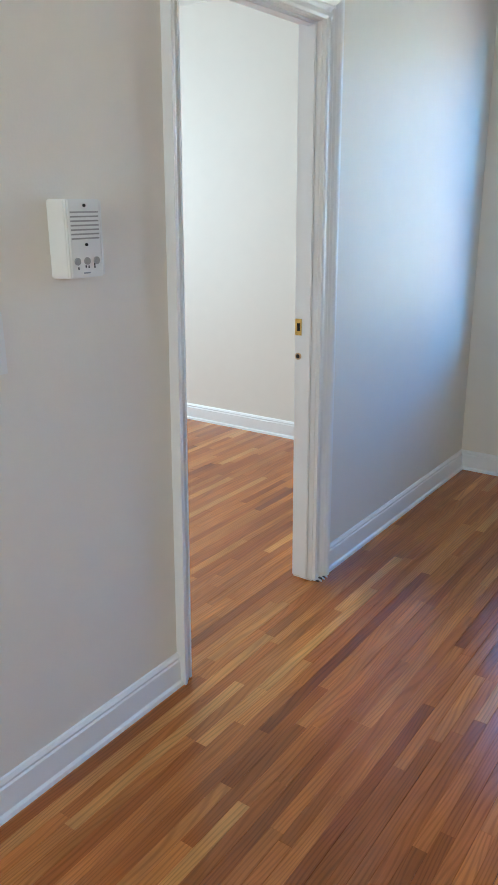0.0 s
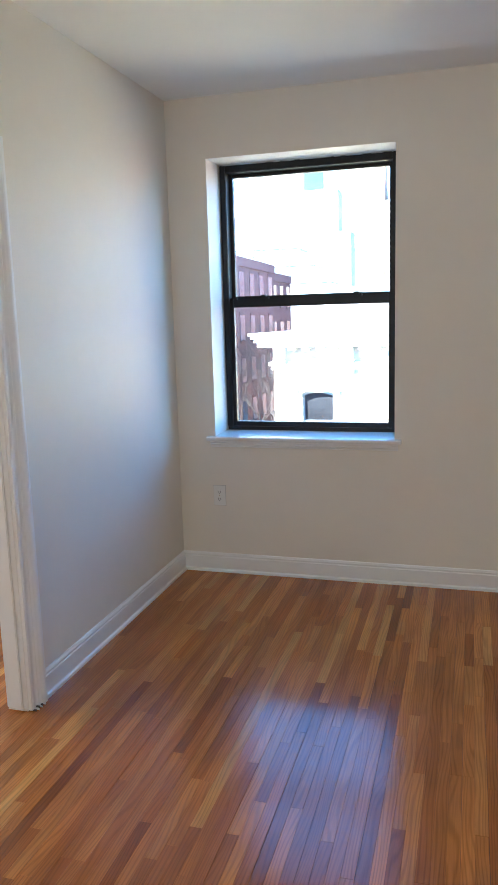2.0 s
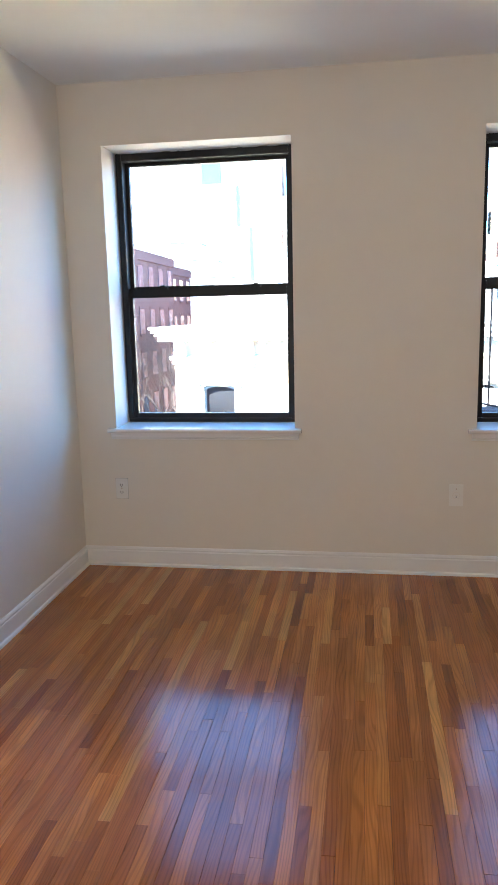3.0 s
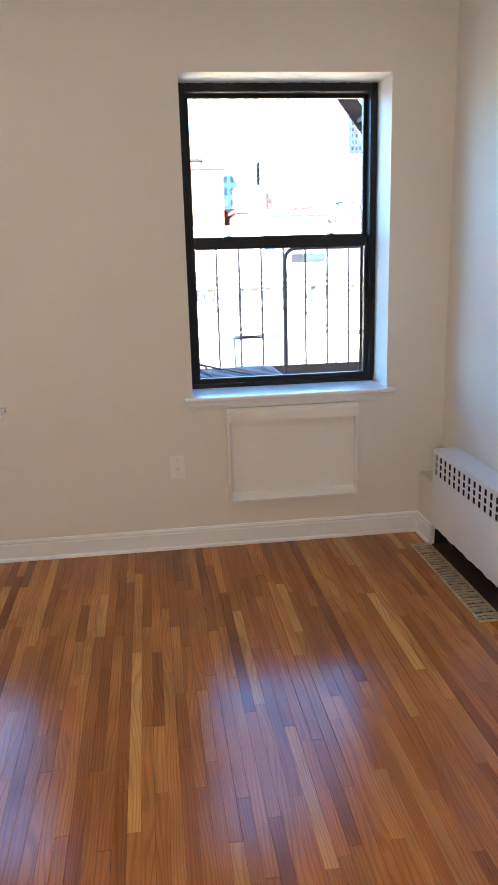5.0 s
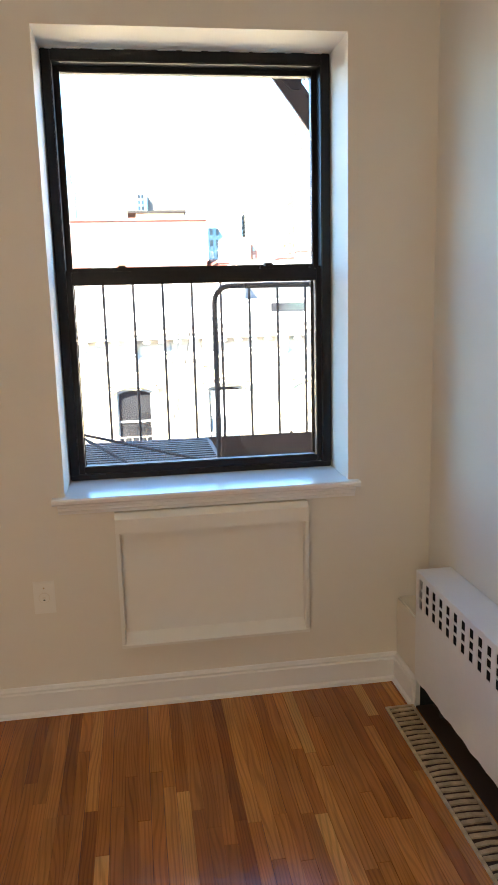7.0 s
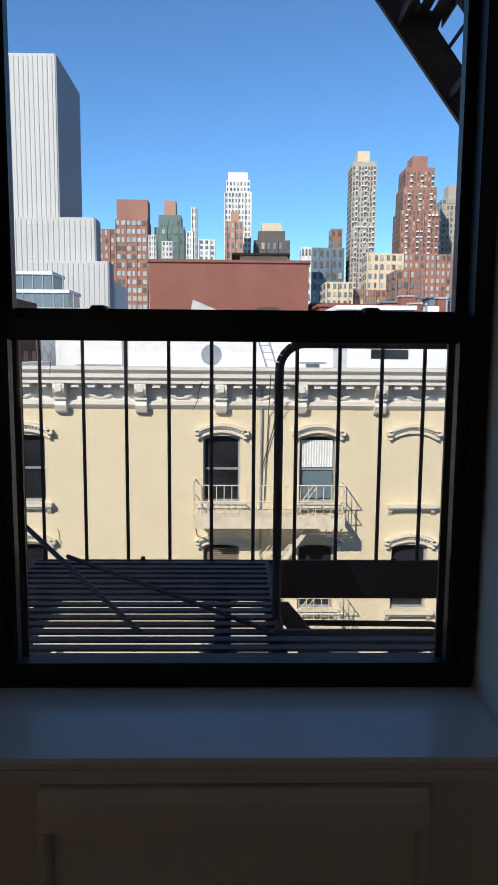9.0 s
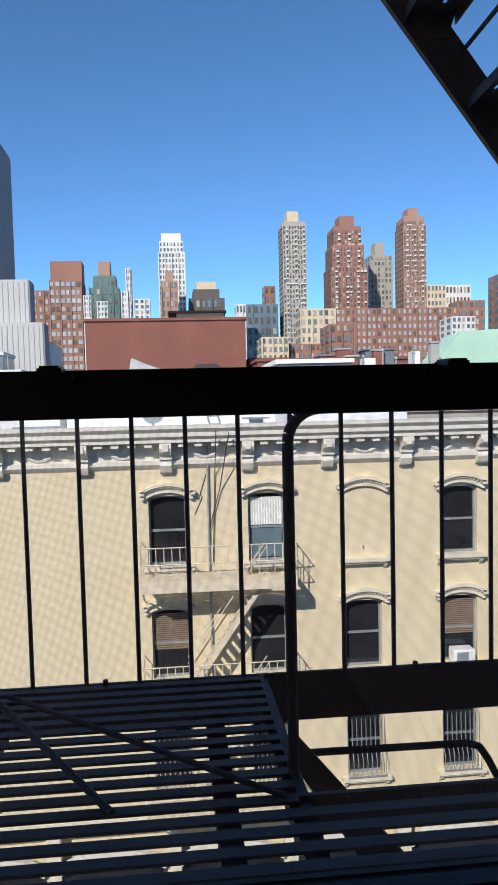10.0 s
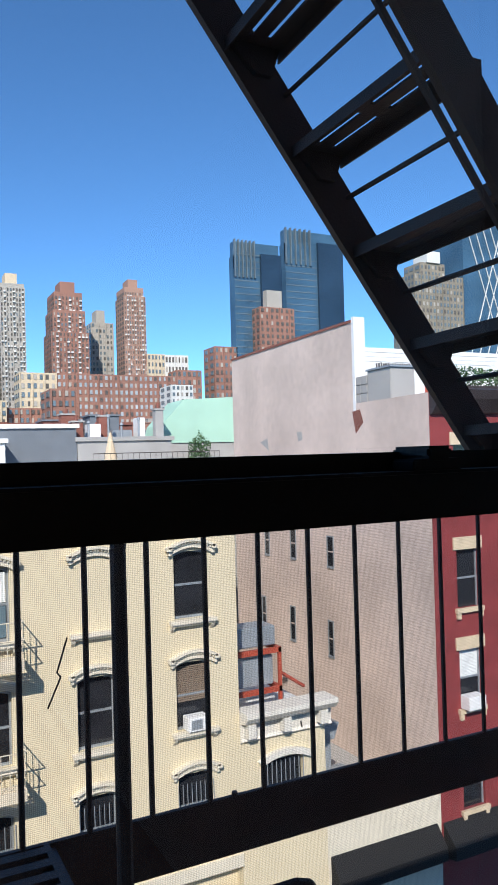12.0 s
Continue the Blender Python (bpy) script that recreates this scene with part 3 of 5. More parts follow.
# floor register beside the cover
fg = thing("floor_register", (3.28, -0.62, 0), "worn metal floor grille with bent slats beside the radiator", "floor grille")
GX0, GX1, GY0, GY1 = 3.225, 3.329, -1.041, -0.203
part("frame", B(GX0, GX0 + 0.010, GY0, GY1, 0.0005, 0.006).box(GX1 - 0.010, GX1, GY0, GY1, 0.0005, 0.006).box(GX0 + 0.01, GX1 - 0.01, GY0, GY0 + 0.012, 0.0005, 0.006).box(GX0 + 0.01, GX1 - 0.01, GY1 - 0.012, GY1, 0.0005, 0.006), STEEL, fg)
part("duct_bottom", B(GX0 + 0.01, GX1 - 0.01, GY0 + 0.012, GY1 - 0.012, 0.0003, 0.001), SUBFLOOR, fg)
rnd = random.Random(4)
for k in range(29):
    y = GY0 + 0.026 + k * 0.0277
    a, b = rnd.uniform(-0.004, 0.004), rnd.uniform(-0.004, 0.004)
    part("slat", Shape().prism([(GX0 + 0.012, y + a), (GX0 + 0.05, y + 0.002), (GX1 - 0.012, y + b), (GX1 - 0.012, y + b + 0.014), (GX0 + 0.05, y + 0.017), (GX0 + 0.012, y + a + 0.014)], "z", 0.001, 0.006 + rnd.uniform(-0.001, 0.001)), STEEL, fg)

# flush ceiling lamp, switched off
cl = thing("ceiling_light", (0.31, -1.745, H), "unlit flush ceiling lamp with a tan glass bowl", "ceiling light")
part("base_ring", Shape().tube((0.31, -1.745, H - 0.025), (0.31, -1.745, H - 0.0005), 0.135, 28), BRASS, cl)
bowl = Shape()
for k in range(5):
    a0, a1 = k * math.pi / 10, (k + 1) * math.pi / 10
    bowl.tube((0.31, -1.745, H - 0.025 - 0.07 * math.sin(a0)), (0.31, -1.745, H - 0.025 - 0.07 * math.sin(a1)), 0.128 * math.cos(a0), 28, max(0.128 * math.cos(a1), 0.004))
part("bowl", bowl, TAN, cl, smooth=True)

# ---- our fire escape ----
Shape.fall = 0.0166
fe = thing("fire_escape", (3.6, 0.9, 0.7), "dark painted iron fire escape balcony outside the window", "fire escape")
RY, FZ = 1.393, 0.735
XE = 6.2
for k in range(19):
    y = 0.35 + 0.0555 * k
    part("floor_slat", B(1.95, 2.765 if y > 0.68 else XE, y, y + 0.030, FZ - 0.007, FZ), IRON, fe)
for x in (2.06, 2.60, 2.745):
    part("cross_bar", B(x, x + 0.045, 0.36, RY, FZ - 0.05, FZ - 0.010), IRON, fe)
for x in (3.6, 4.6, 5.6):
    part("cross_bar", B(x, x + 0.045, 0.36, 0.70, FZ - 0.064, FZ - 0.025), IRON, fe)
part("outer_beam", B(1.95, XE, RY - 0.006, RY + 0.006, 0.593, FZ), IRON, fe)
part("hatch_edge", B(2.765, XE, 0.700, 0.712, FZ - 0.06, FZ), IRON, fe)
part("hatch_edge", B(2.765, 2.777, 0.712, RY - 0.006, FZ - 0.06, FZ), IRON, fe)
part("side_beam", B(1.938, 1.950, 0.34, RY + 0.006, 0.66, FZ), IRON, fe)
k = 0
while 1.975 + 0.1493 * k < XE:
    x = 1.975 + 0.1493 * k
    part("baluster", Shape().tube((x, RY, FZ - 0.02), (x, RY, 1.565), 0.0068, 6), IRON, fe)
    k += 1
for k in range(6):
    y = RY - 0.13 - 0.149 * k
    part("baluster", Shape().tube((1.944, y, FZ - 0.02), (1.944, y, 1.565), 0.0068, 6), IRON, fe)
part("top_rail", B(1.93, XE, RY - 0.018, RY + 0.018, 1.560, 1.572), IRON, fe)
part("top_rail", B(1.926, 1.962, 0.34, RY - 0.018, 1.560, 1.572), IRON, fe)
for x in (2.328, 3.230, 4.13, 5.03):
    part("bolt", Shape().tube((x, RY - 0.012, FZ), (x, RY - 0.012, FZ + 0.014), 0.008, 8), IRON, fe)
bend = [(2.773 + 0.07 - 0.07 * math.cos(a), 0.80, 1.435 + 0.07 * math.sin(a)) for a in [i * math.pi / 12 for i in range(7)]]
part("hatch_rail", Shape().path([(2.773, 0.80, FZ - 0.05)] + bend + [(XE - 1.4, 0.80, 1.505)], 0.0125, 10), IRON, fe, "bent iron guard rail round the stair opening")
part("brace_rod", Shape().tube((1.95, 1.20, 0.915), (2.40, 0.69, FZ), 0.008), IRON, fe)
part("brace_rod", Shape().tube((2.13, 1.06, 0.84), (2.745, 0.70, FZ), 0.007), IRON, fe)
loop = [(2.80, 1.31, 0.530), (3.36, 1.31, 0.524), (3.395, 1.31, 0.512), (3.42, 1.31, 0.475), (3.56, 1.31, 0.20)]
part("stair_handrail", Shape().path(loop, 0.011, 8), IRON, fe)
SLOPE = -1.333


def flight(x_of, z_of, n_lo, n_hi, y0, y1):
    """One flight: two sloping stringers, slotted treads and tie rods. Tread k has its top at (x_of + 0.158 k, z_of - 0.208 k)."""
    xa, xb = x_of + 0.158 * n_lo, x_of + 0.158 * n_hi
    za, zb = z_of - 0.208 * n_lo, z_of - 0.208 * n_hi
    out = [(xa, za - 0.185), (xb, zb - 0.185), (xb, zb - 0.02), (xa, za - 0.02)]
    for y in (y0, y1):
        part("stringer", Shape().prism(out, "y", y - 0.006, y + 0.006), IRON, fe)
        part("stringer_flange", Shape().prism([(a, z) for a, z in ((xa, za - 0.186), (xb, zb - 0.186), (xb, zb - 0.176), (xa, za - 0.176))], "y", y - 0.012, y + 0.006), IRON, fe)
    for k in range(n_lo, n_hi):
        x, z = x_of + 0.158 * k, z_of - 0.208 * k
        t = Shape()
        for a, b in ((-0.042, -0.010), (0.002, 0.033), (0.045, 0.082)):
            t.box(x + a, x + b, y0 + 0.006, y1 - 0.006, z - 0.088, z - 0.082)
        for y in (y0 + 0.006, (y0 + y1) / 2 - 0.02, y1 - 0.046):
            t.box(x - 0.010, x + 0.002, y, y + 0.04, z - 0.088, z - 0.082).box(x + 0.033, x + 0.045, y, y + 0.04, z - 0.088, z - 0.082)
        t.box(x - 0.046, x - 0.042, y0 + 0.006, y1 - 0.006, z - 0.108, z - 0.082).box(x + 0.082, x + 0.086, y0 + 0.006, y1 - 0.006, z - 0.112, z - 0.082)
        part("tread", t, IRON, fe, "slotted iron stair tread")
        for y, d in ((y0, 1), (y1, -1)):
            part("tread_bracket", Shape().prism([(x - 0.042, z - 0.089), (x + 0.080, z - 0.089), (x + 0.060, z - 0.150), (x + 0.02, z - 0.150)], "y", min(y, y + d * 0.02), max(y, y + d * 0.02)), IRON, fe)
        part("tie_rod", Shape().tube((x + 0.10, y0, z - 0.178), (x + 0.10, y1, z - 0.178), 0.006, 6), IRON, fe)
    part("handrail", Shape().tube((xa, y0 + 0.004, za - 0.222), (xb, y0 + 0.004, zb - 0.222), 0.008, 6), IRON, fe)


flight(3.333, 2.342, -7, 9, 0.664, 1.12)
part("stair_head", Shape().prism([(2.77, FZ - 0.06), (2.83, FZ - 0.06), (3.14, 0.30), (3.14, 0.10)], "y", 1.10, 1.112), IRON, fe, "top of the stair going down")

# ---- ground, street ----
GZ = -14.6
tagged(part("ground", B(-3000, 3000, -400, 4000, GZ - 0.5, GZ - 0.02), ASPHALT, None, "flat asphalt ground of the city", ), "", "ground", "", "structure")
tagged(part("road", B(-60, 80, 4.6, 14.6, GZ - 0.02, GZ), ASPHALT, None, "grey asphalt street between the buildings"), "", "road", "", "structure")
tagged(part("pavement", B(-60, 80, 14.6, 19.0, GZ - 0.02, GZ + 0.15), CONCRETE, None, "concrete pavement with a raised kerb"), "", "pavement", "", "structure")
tagged(part("pavement_near", B(-60, 80, 0.33, 4.6, GZ - 0.02, GZ + 0.15), CONCRETE, None, "concrete pavement with a raised kerb"), "", "pavement", "", "structure")
own = thing("own_building", (2, 0.2, GZ), "brick apartment house that holds the room", "building", kind="structure")
part("outer_wall", B(-9, -3.7, 0, YO, GZ, 3.9).box(3.76, 14, 0, YO, GZ, 3.9).box(-3.7, 3.76, 0, YO, H + 0.25, 3.9).box(-3.7, 3.76, 0, YO, GZ, -0.3), BRICK, own)
part("rear_mass", B(-9, -3.75, -12, -0.01, GZ, 3.9).box(3.77, 14, -12, -0.01, GZ, 3.9).box(-3.75, 3.77, -12, -5.85, GZ, 3.9), BRICK_SIDE, own)
part("roof", B(-9, 14, -12, YO, 3.9, 4.2), ROOFING, own)

# ---- cream house across the street ----
FY = 19.0
cb = thing("cream_house", (3.7, 26, GZ), "cream stucco walk-up house with white bracketed cornice", "building")
COLS = (-3.46, 1.83, 4.46, 7.08, 9.79)     # left edge of each column of openings
OW, OH = 1.0, 1.86                          # opening size
TOPS = (-0.76, -3.805, -6.85)               # crown of each storey's openings
CX0, CX1 = -4.35, 11.67
openings = [(c, t) for c in COLS for t in TOPS if not (c == 7.08 and t == TOPS[0])]
w = Shape()
zs = [GZ] + [-9.6]
edges = [CX0] + [e for c in COLS for e in (c, c + OW)] + [CX1]
for i in range(0, len(edges), 2):
    w.box(edges[i], edges[i + 1], FY, FY + 0.35, -9.6, 0.2)
for c in COLS:
    tops = [t for cc, t in openings if cc == c]
    z = 0.2
    for t in tops:
        w.box(c, c + OW, FY, FY + 0.35, t, z)
        z = t - OH
    w.box(c, c + OW, FY, FY + 0.35, -9.6, z)
w.box(CX0, CX1, FY + 0.35, 34, GZ, 0.2)
w.box(CX0, CX1, FY, FY + 0.35, GZ, -13.2)
part("wall", w, CREAM, cb, "cream stucco front")
part("roof", B(CX0, CX1, FY + 0.2, 34, 0.2, 0.62), ROOFING, cb, "silver-coated flat roof")


def arc(c, half, rise, z, n=10):
    return [(c - half + 2 * half * i / n, z + rise * (1 - (2 * i / n - 1) ** 2)) for i in range(n + 1)]


def cap_shape(c, z):
    """A low arched hood with ears and small dentils."""
    m = c + OW / 2
    s = Shape()
    lo = arc(m, 0.60, 0.17, z - 0.13)
    hi = arc(m, 0.66, 0.19, z + 0.03)
    s.prism(lo + hi[::-1], "y", FY - 0.10, FY - 0.001)
    hi2 = arc(m, 0.70, 0.20, z + 0.09)
    s.prism(hi + hi2[::-1], "y", FY - 0.20, FY - 0.001)
    for sx in (-1, 1):
        a, b = sorted((m + sx * 0.60, m + sx * 0.74))
        s.box(a, b, FY - 0.20, FY - 0.001, z - 0.02, z + 0.09)
        a, b = sorted((m + sx * 0.60, m + sx * 0.68))
        s.box(a, b, FY - 0.13, FY - 0.001, z - 0.14, z - 0.02)
    for i in range(13):
        x = m - 0.56 + 1.12 * i / 12
        zz = z + 0.19 * (1 - ((x - m) / 0.66) ** 2)
        s.box(x - 0.025, x + 0.025, FY - 0.16, FY - 0.10, zz - 0.03, zz + 0.03)
    return s


def sill_shape(c, z):
    s = B(c - 0.18, c + OW + 0.18, FY - 0.22, FY - 0.001, z - 0.10, z)
    s.box(c - 0.14, c + OW + 0.14, FY - 0.16, FY - 0.001, z - 0.16, z - 0.10)
    for a in (c - 0.14, c + OW + 0.04):
        s.prism([(FY - 0.001, z - 0.16), (FY - 0.14, z - 0.16), (FY - 0.12, z - 0.22), (FY - 0.001, z - 0.34)], "x", a, a + 0.10)
    return s


def facade_window(c, t, blind, bars, unit):
    z0 = t - OH
    f = B(c, c + 0.05, FY + 0.16, FY + 0.24, z0, t).box(c + OW - 0.05, c + OW, FY + 0.16, FY + 0.24, z0, t)
    f.box(c + 0.05, c + OW - 0.05, FY + 0.16, FY + 0.24, z0, z0 + 0.07).box(c + 0.05, c + OW - 0.05, FY + 0.16, FY + 0.22, t - OH / 2 - 0.03, t - OH / 2 + 0.03)
    top = arc(c + OW / 2, OW / 2, 0.12, t - 0.14)
    f.prism([(c, t), (c + OW, t)] + top[::-1], "y", FY + 0.10, FY + 0.24)
    wd = part("window", f, GREYMETAL, cb, "arched sash window")
    part("pane", B(c + 0.05, c + OW - 0.05, FY + 0.20, FY + 0.21, z0 + 0.07, t - OH / 2 - 0.03), DARKPANE, wd)
    part("pane", B(c + 0.05, c + OW - 0.05, FY + 0.21, FY + 0.22, t - OH / 2 + 0.03, t - 0.02), DARKPANE, wd)
    if blind == "curtain":
        cu = Shape()
        for i in range(12):
            x = c + 0.07 + 0.072 * i
            cu.tube((x + 0.035, FY + 0.185, t - OH / 2 + 0.05), (x + 0.035, FY + 0.185, t - 0.13), 0.045, 8)
        part("curtain", cu, CURTAIN, wd, "white curtain")
        part("lower_curtain", B(c + 0.07, c + OW - 0.07, FY + 0.185, FY + 0.195, z0 + 0.1, t - OH / 2 - 0.05), BLUEPANE, wd)
    if blind == "blind":
        for i in range(18):
            part("blind_slat", B(c + 0.06, c + OW - 0.06, FY + 0.17, FY + 0.195, t - 0.18 - 0.055 * i, t - 0.14 - 0.055 * i), BLIND, wd)
    if bars:
        for i in range(9):
            x = c - 0.02 + (OW + 0.04) * i / 8
            part("guard_bar", Shape().path([(x, FY - 0.03, t - 0.25), (x, FY - 0.06, t - 1.1), (x, FY - 0.22, t - 1.4), (x, FY - 0.20, z0 + 0.02)], 0.012, 5), GREYMETAL, wd)
        part("guard_rail", B(c - 0.04, c + OW + 0.04, FY - 0.24, FY - 0.20, z0 + 0.02, z0 + 0.05), GREYMETAL, wd)
    if unit:
        ac = part("window_air_conditioner", B(c + 0.22, c + 0.82, FY - 0.30, FY + 0.15, z0 + 0.02, z0 + 0.40), WHITEBOX, wd, "white window air conditioner", bevel=0.02)
        part("grille", B(c + 0.30, c + 0.62, FY - 0.306, FY - 0.30, z0 + 0.08, z0 + 0.34), GREYMETAL, wd)
    part("hood", cap_shape(c, t + 0.06), CREAM_TRIM, cb, "white arched window hood")
    part("sill", sill_shape(c, z0), CREAM_TRIM, cb, "white window sill on brackets")


for c, t in openings:
    blind = "curtain" if (c, t) == (4.46, TOPS[0]) else "blind" if (c, t) in ((1.83, TOPS[1]), (9.79, TOPS[1])) else ""
    facade_window(c, t, blind, t == TOPS[2], (c, t) == (9.79, TOPS[1]))
part("hood", cap_shape(7.08, TOPS[0] + 0.06), CREAM_TRIM, cb)
part("sill", sill_shape(7.08, TOPS[0] - OH), CREAM_TRIM, cb)
part("blind_panel", B(7.08, 8.08, FY - 0.008, FY - 0.001, TOPS[0] - OH, TOPS[0]), CREAM, cb)

# cornice
cn = Shape()
PROFILE = [(FY + 0.25, 1.10), (FY - 0.66, 1.10), (FY - 0.66, 1.02), (FY - 0.56, 0.92), (FY - 0.56, 0.82), (FY - 0.46, 0.74), (FY - 0.46, 0.66), (FY - 0.02, 0.66), (FY - 0.02, 0.22), (FY - 0.14, 0.18), (FY - 0.14, 0.08), (FY - 0.06, 0.0), (FY - 0.001, -0.05), (FY + 0.25, -0.05)]
part("cornice", Shape().prism(PROFILE, "x", CX0 - 0.015, CX1 + 0.02), WHITE_TRIM, cb, "white moulded cornice")
for za, zb, out in ((1.02, 1.10, 0.64), (0.92, 1.02, 0.58), (0.82, 0.92, 0.50), (0.66, 0.82, 0.42), (0.08, 0.18, 0.13), (-0.05, 0.08, 0.06)):
    part("cornice_return", B(CX0 - out, CX0 - 0.016, FY - out, FY + 9, za, zb), WHITE_TRIM, cb)
x = -1.96 - 2.14
while x < CX1:
    b = Shape().prism([(FY - 0.021, 0.655), (FY - 0.44, 0.655), (FY - 0.46, 0.52), (FY - 0.40, 0.40), (FY - 0.24, 0.30), (FY - 0.22, 0.16), (FY - 0.26, 0.06), (FY - 0.18, -0.10), (FY - 0.021, -0.16)], "x", x - 0.15, x + 0.15)
    b.box(x - 0.17, x + 0.17, FY - 0.28, FY - 0.021, 0.22, 0.27).box(x - 0.08, x + 0.08, FY - 0.48, FY - 0.44, 0.44, 0.62)
    part("bracket", b, WHITE_TRIM, cb, "carved white cornice bracket")
    part("swag", Shape().path([(x + 0.75 + 0.1 * i, FY - 0.05, 0.36 - 0.1 * math.sin(math.pi * i / 6)) for i in range(7)], 0.045, 6), WHITE_TRIM, cb)
    for j in range(1, 5):
        xm = x + 2.14 * j / 5
        part("modillion", B(xm - 0.10, xm + 0.10, FY - 0.40, FY - 0.021, 0.55, 0.655), WHITE_TRIM, cb)
    x += 2.14
part("drain_pipe", Shape().path([(3.42, FY - 0.06, 0.55), (3.40, FY - 0.06, -2.0), (3.44, FY - 0.06, -9.0)], 0.03, 6), GREYMETAL, cb)
part("cable", Shape().path([(3.95, FY - 0.7, 0.9), (3.72, FY - 0.08, -0.6), (3.44, FY - 0.07, -1.6)], 0.015, 5), IRON, cb)
part("cable", Shape().path([(3.62, FY - 0.7, 0.95), (3.60, FY - 0.05, -0.2), (3.50, FY - 0.05, -2.6)], 0.012, 5), IRON, cb)

# storefront level of the cream house
for i in range(5):
    a = CX0 + 0.4 + i * 3.2
    sf = part("shop_bay", B(a, a + 2.7, FY + 0.05, FY + 0.2, GZ + 0.9, -10.6), DARKPANE, cb)
    part("shop_pier", B(a - 0.4, a - 0.02, FY - 0.05, FY + 0.3, GZ, -9.7), CREAM_TRIM, cb)
    part("shop_hood", Shape().prism([(p, q) for p, q in arc(a + 1.35, 1.4, 0.35, -10.8)] + [(p, q) for p, q in arc(a + 1.35, 1.5, 0.42, -10.6)][::-1], "y", FY - 0.2, FY - 0.001), WHITE_TRIM, cb)
part("shop_fascia", B(CX0, CX1, FY - 0.08, FY - 0.001, -9.75, -9.4), CREAM_TRIM, cb)

# the cream fire escape
cf = thing("cream_fire_escape", (3.6, 18.4, -9), "cream painted iron fire escape with stairs on the house front", "fire escape")
PX0, PX1, PY = 1.62, 5.60, 17.95
for lv, z in enumerate((-2.80, -5.85, -8.90)):
    part("fascia", B(PX0, PX1, PY - 0.02, PY, z - 0.30, z - 0.02), CREAM_IRON, cf)
    part("fascia", B(PX0, PX0 + 0.02, PY, FY - 0.01, z - 0.24, z - 0.02), CREAM_IRON, cf)
    part("fascia", B(PX1 - 0.02, PX1, PY, FY - 0.01, z - 0.24, z - 0.02), CREAM_IRON, cf)
    for i in range(9):
        y = PY + 0.03 + i * 0.108
        part("floor_slat", B(PX0 + 0.02, PX1 - 0.02 if i < 3 else PX1 - 1.2, y, y + 0.05, z - 0.04, z), CREAM_IRON, cf)
    for h in (0.42, 0.85):
        part("rail", Shape().path([(PX0, FY - 0.02, z + h), (PX0, PY, z + h), (PX1, PY, z + h), (PX1, FY - 0.02, z + h)], 0.016, 5), CREAM_IRON, cf)
    i = 0
    while PX0 + i * 0.2 < PX1:
        x = PX0 + i * 0.2
        part("baluster", Shape().tube((x, PY, z - 0.02), (x, PY, z + 0.85), 0.011, 5), CREAM_IRON, cf)
        i += 1
    for y in (PY + 0.25, PY + 0.5, PY + 0.75):
        for x in (PX0, PX1):
            part("baluster", Shape().tube((x, y, z - 0.02), (x, y, z + 0.85), 0.011, 5), CREAM_IRON, cf)
    for x in (PX0 + 0.05, PX1 - 0.05, (PX0 + PX1) / 2):
        part("bracket_brace", Shape().tube((x, PY + 0.02, z - 0.28), (x, FY - 0.01, z - 0.75), 0.025, 5), CREAM_IRON, cf)
    if lv < 2:
        a, b = Vector((4.85, 18.45, z - 0.05)), Vector((2.75, 18.45, z - 3.02))
        for dy in (-0.25, 0.25):
            st = Shape().prism([(a.x, a.z + 0.08), (b.x, b.z + 0.08), (b.x, b.z - 0.12), (a.x, a.z - 0.12)], "y", a.y + dy - 0.012, a.y + dy + 0.012)
            part("stringer", st, CREAM_IRON, cf)
            part("handrail", Shape().tube(a + Vector((0, dy, 0.8)), b + Vector((0, dy, 0.8)), 0.014, 5), CREAM_IRON, cf)
        for i in range(1, 14):
            p = a.lerp(b, i / 14)
            part("tread", B(p.x - 0.09, p.x + 0.09, p.y - 0.24, p.y + 0.24, p.z - 0.02, p.z + 0.01), CREAM_IRON, cf)

# things on the cream roof
sd = thing("satellite_dish", (1.85, 26, 0.62), "grey satellite dish on the flat roof", "satellite dish")
d = Shape()
for i in range(4):
    d.tube((1.85, 25.9 + 0.03 * i, 1.40), (1.85, 25.93 + 0.03 * i, 1.40), 0.38 - 0.06 * i, 18)
part("dish", d, GREYMETAL, sd)
part("mast", Shape().tube((1.85, 26.05, 0.62), (1.85, 26.05, 1.4), 0.03), GREYMETAL, sd)
def roof_vent(x, y, w, h, label):
    v = thing("roof_vent", (x, y, 0.62), label, "roof vent")
    part("stack", B(x - w / 4, x + w / 4, y - 0.2, y + 0.2, 0.62, 0.62 + h), GREYMETAL, v)
    part("hood", B(x - w / 2, x + w / 2, y - 0.35, y + 0.35, 0.62 + h, 0.68 + h), GREYMETAL, v)
roof_vent(-2.2, 26, 1.5, 0.35, "low grey sheet-metal roof vent")
roof_vent(-1.55, 28, 0.4, 1.4, "tall grey sheet-metal roof vent")
roof_vent(5.4, 25, 0.9, 0.5, "grey sheet-metal roof vent")
lh = thing("roof_ladder", (4.2, 24.5, 0.62), "dark leaning metal frame on the roof", "ladder")
for dx in (0, 0.35):
    part("rail", Shape().tube((3.9 + dx, 24.5, 0.62), (3.5 + dx, 24.6, 1.9), 0.03, 6), GREYMETAL, lh)
for i in range(5):
    part("rung", Shape().tube((3.86 - 0.08 * i, 24.51, 0.75 + 0.25 * i), (4.21 - 0.08 * i, 24.51, 0.75 + 0.25 * i), 0.015, 5), GREYMETAL, lh)
bh = thing("roof_bulkhead", (9, 28, 0.62), "pale blue-grey roof bulkhead", "roof hut")
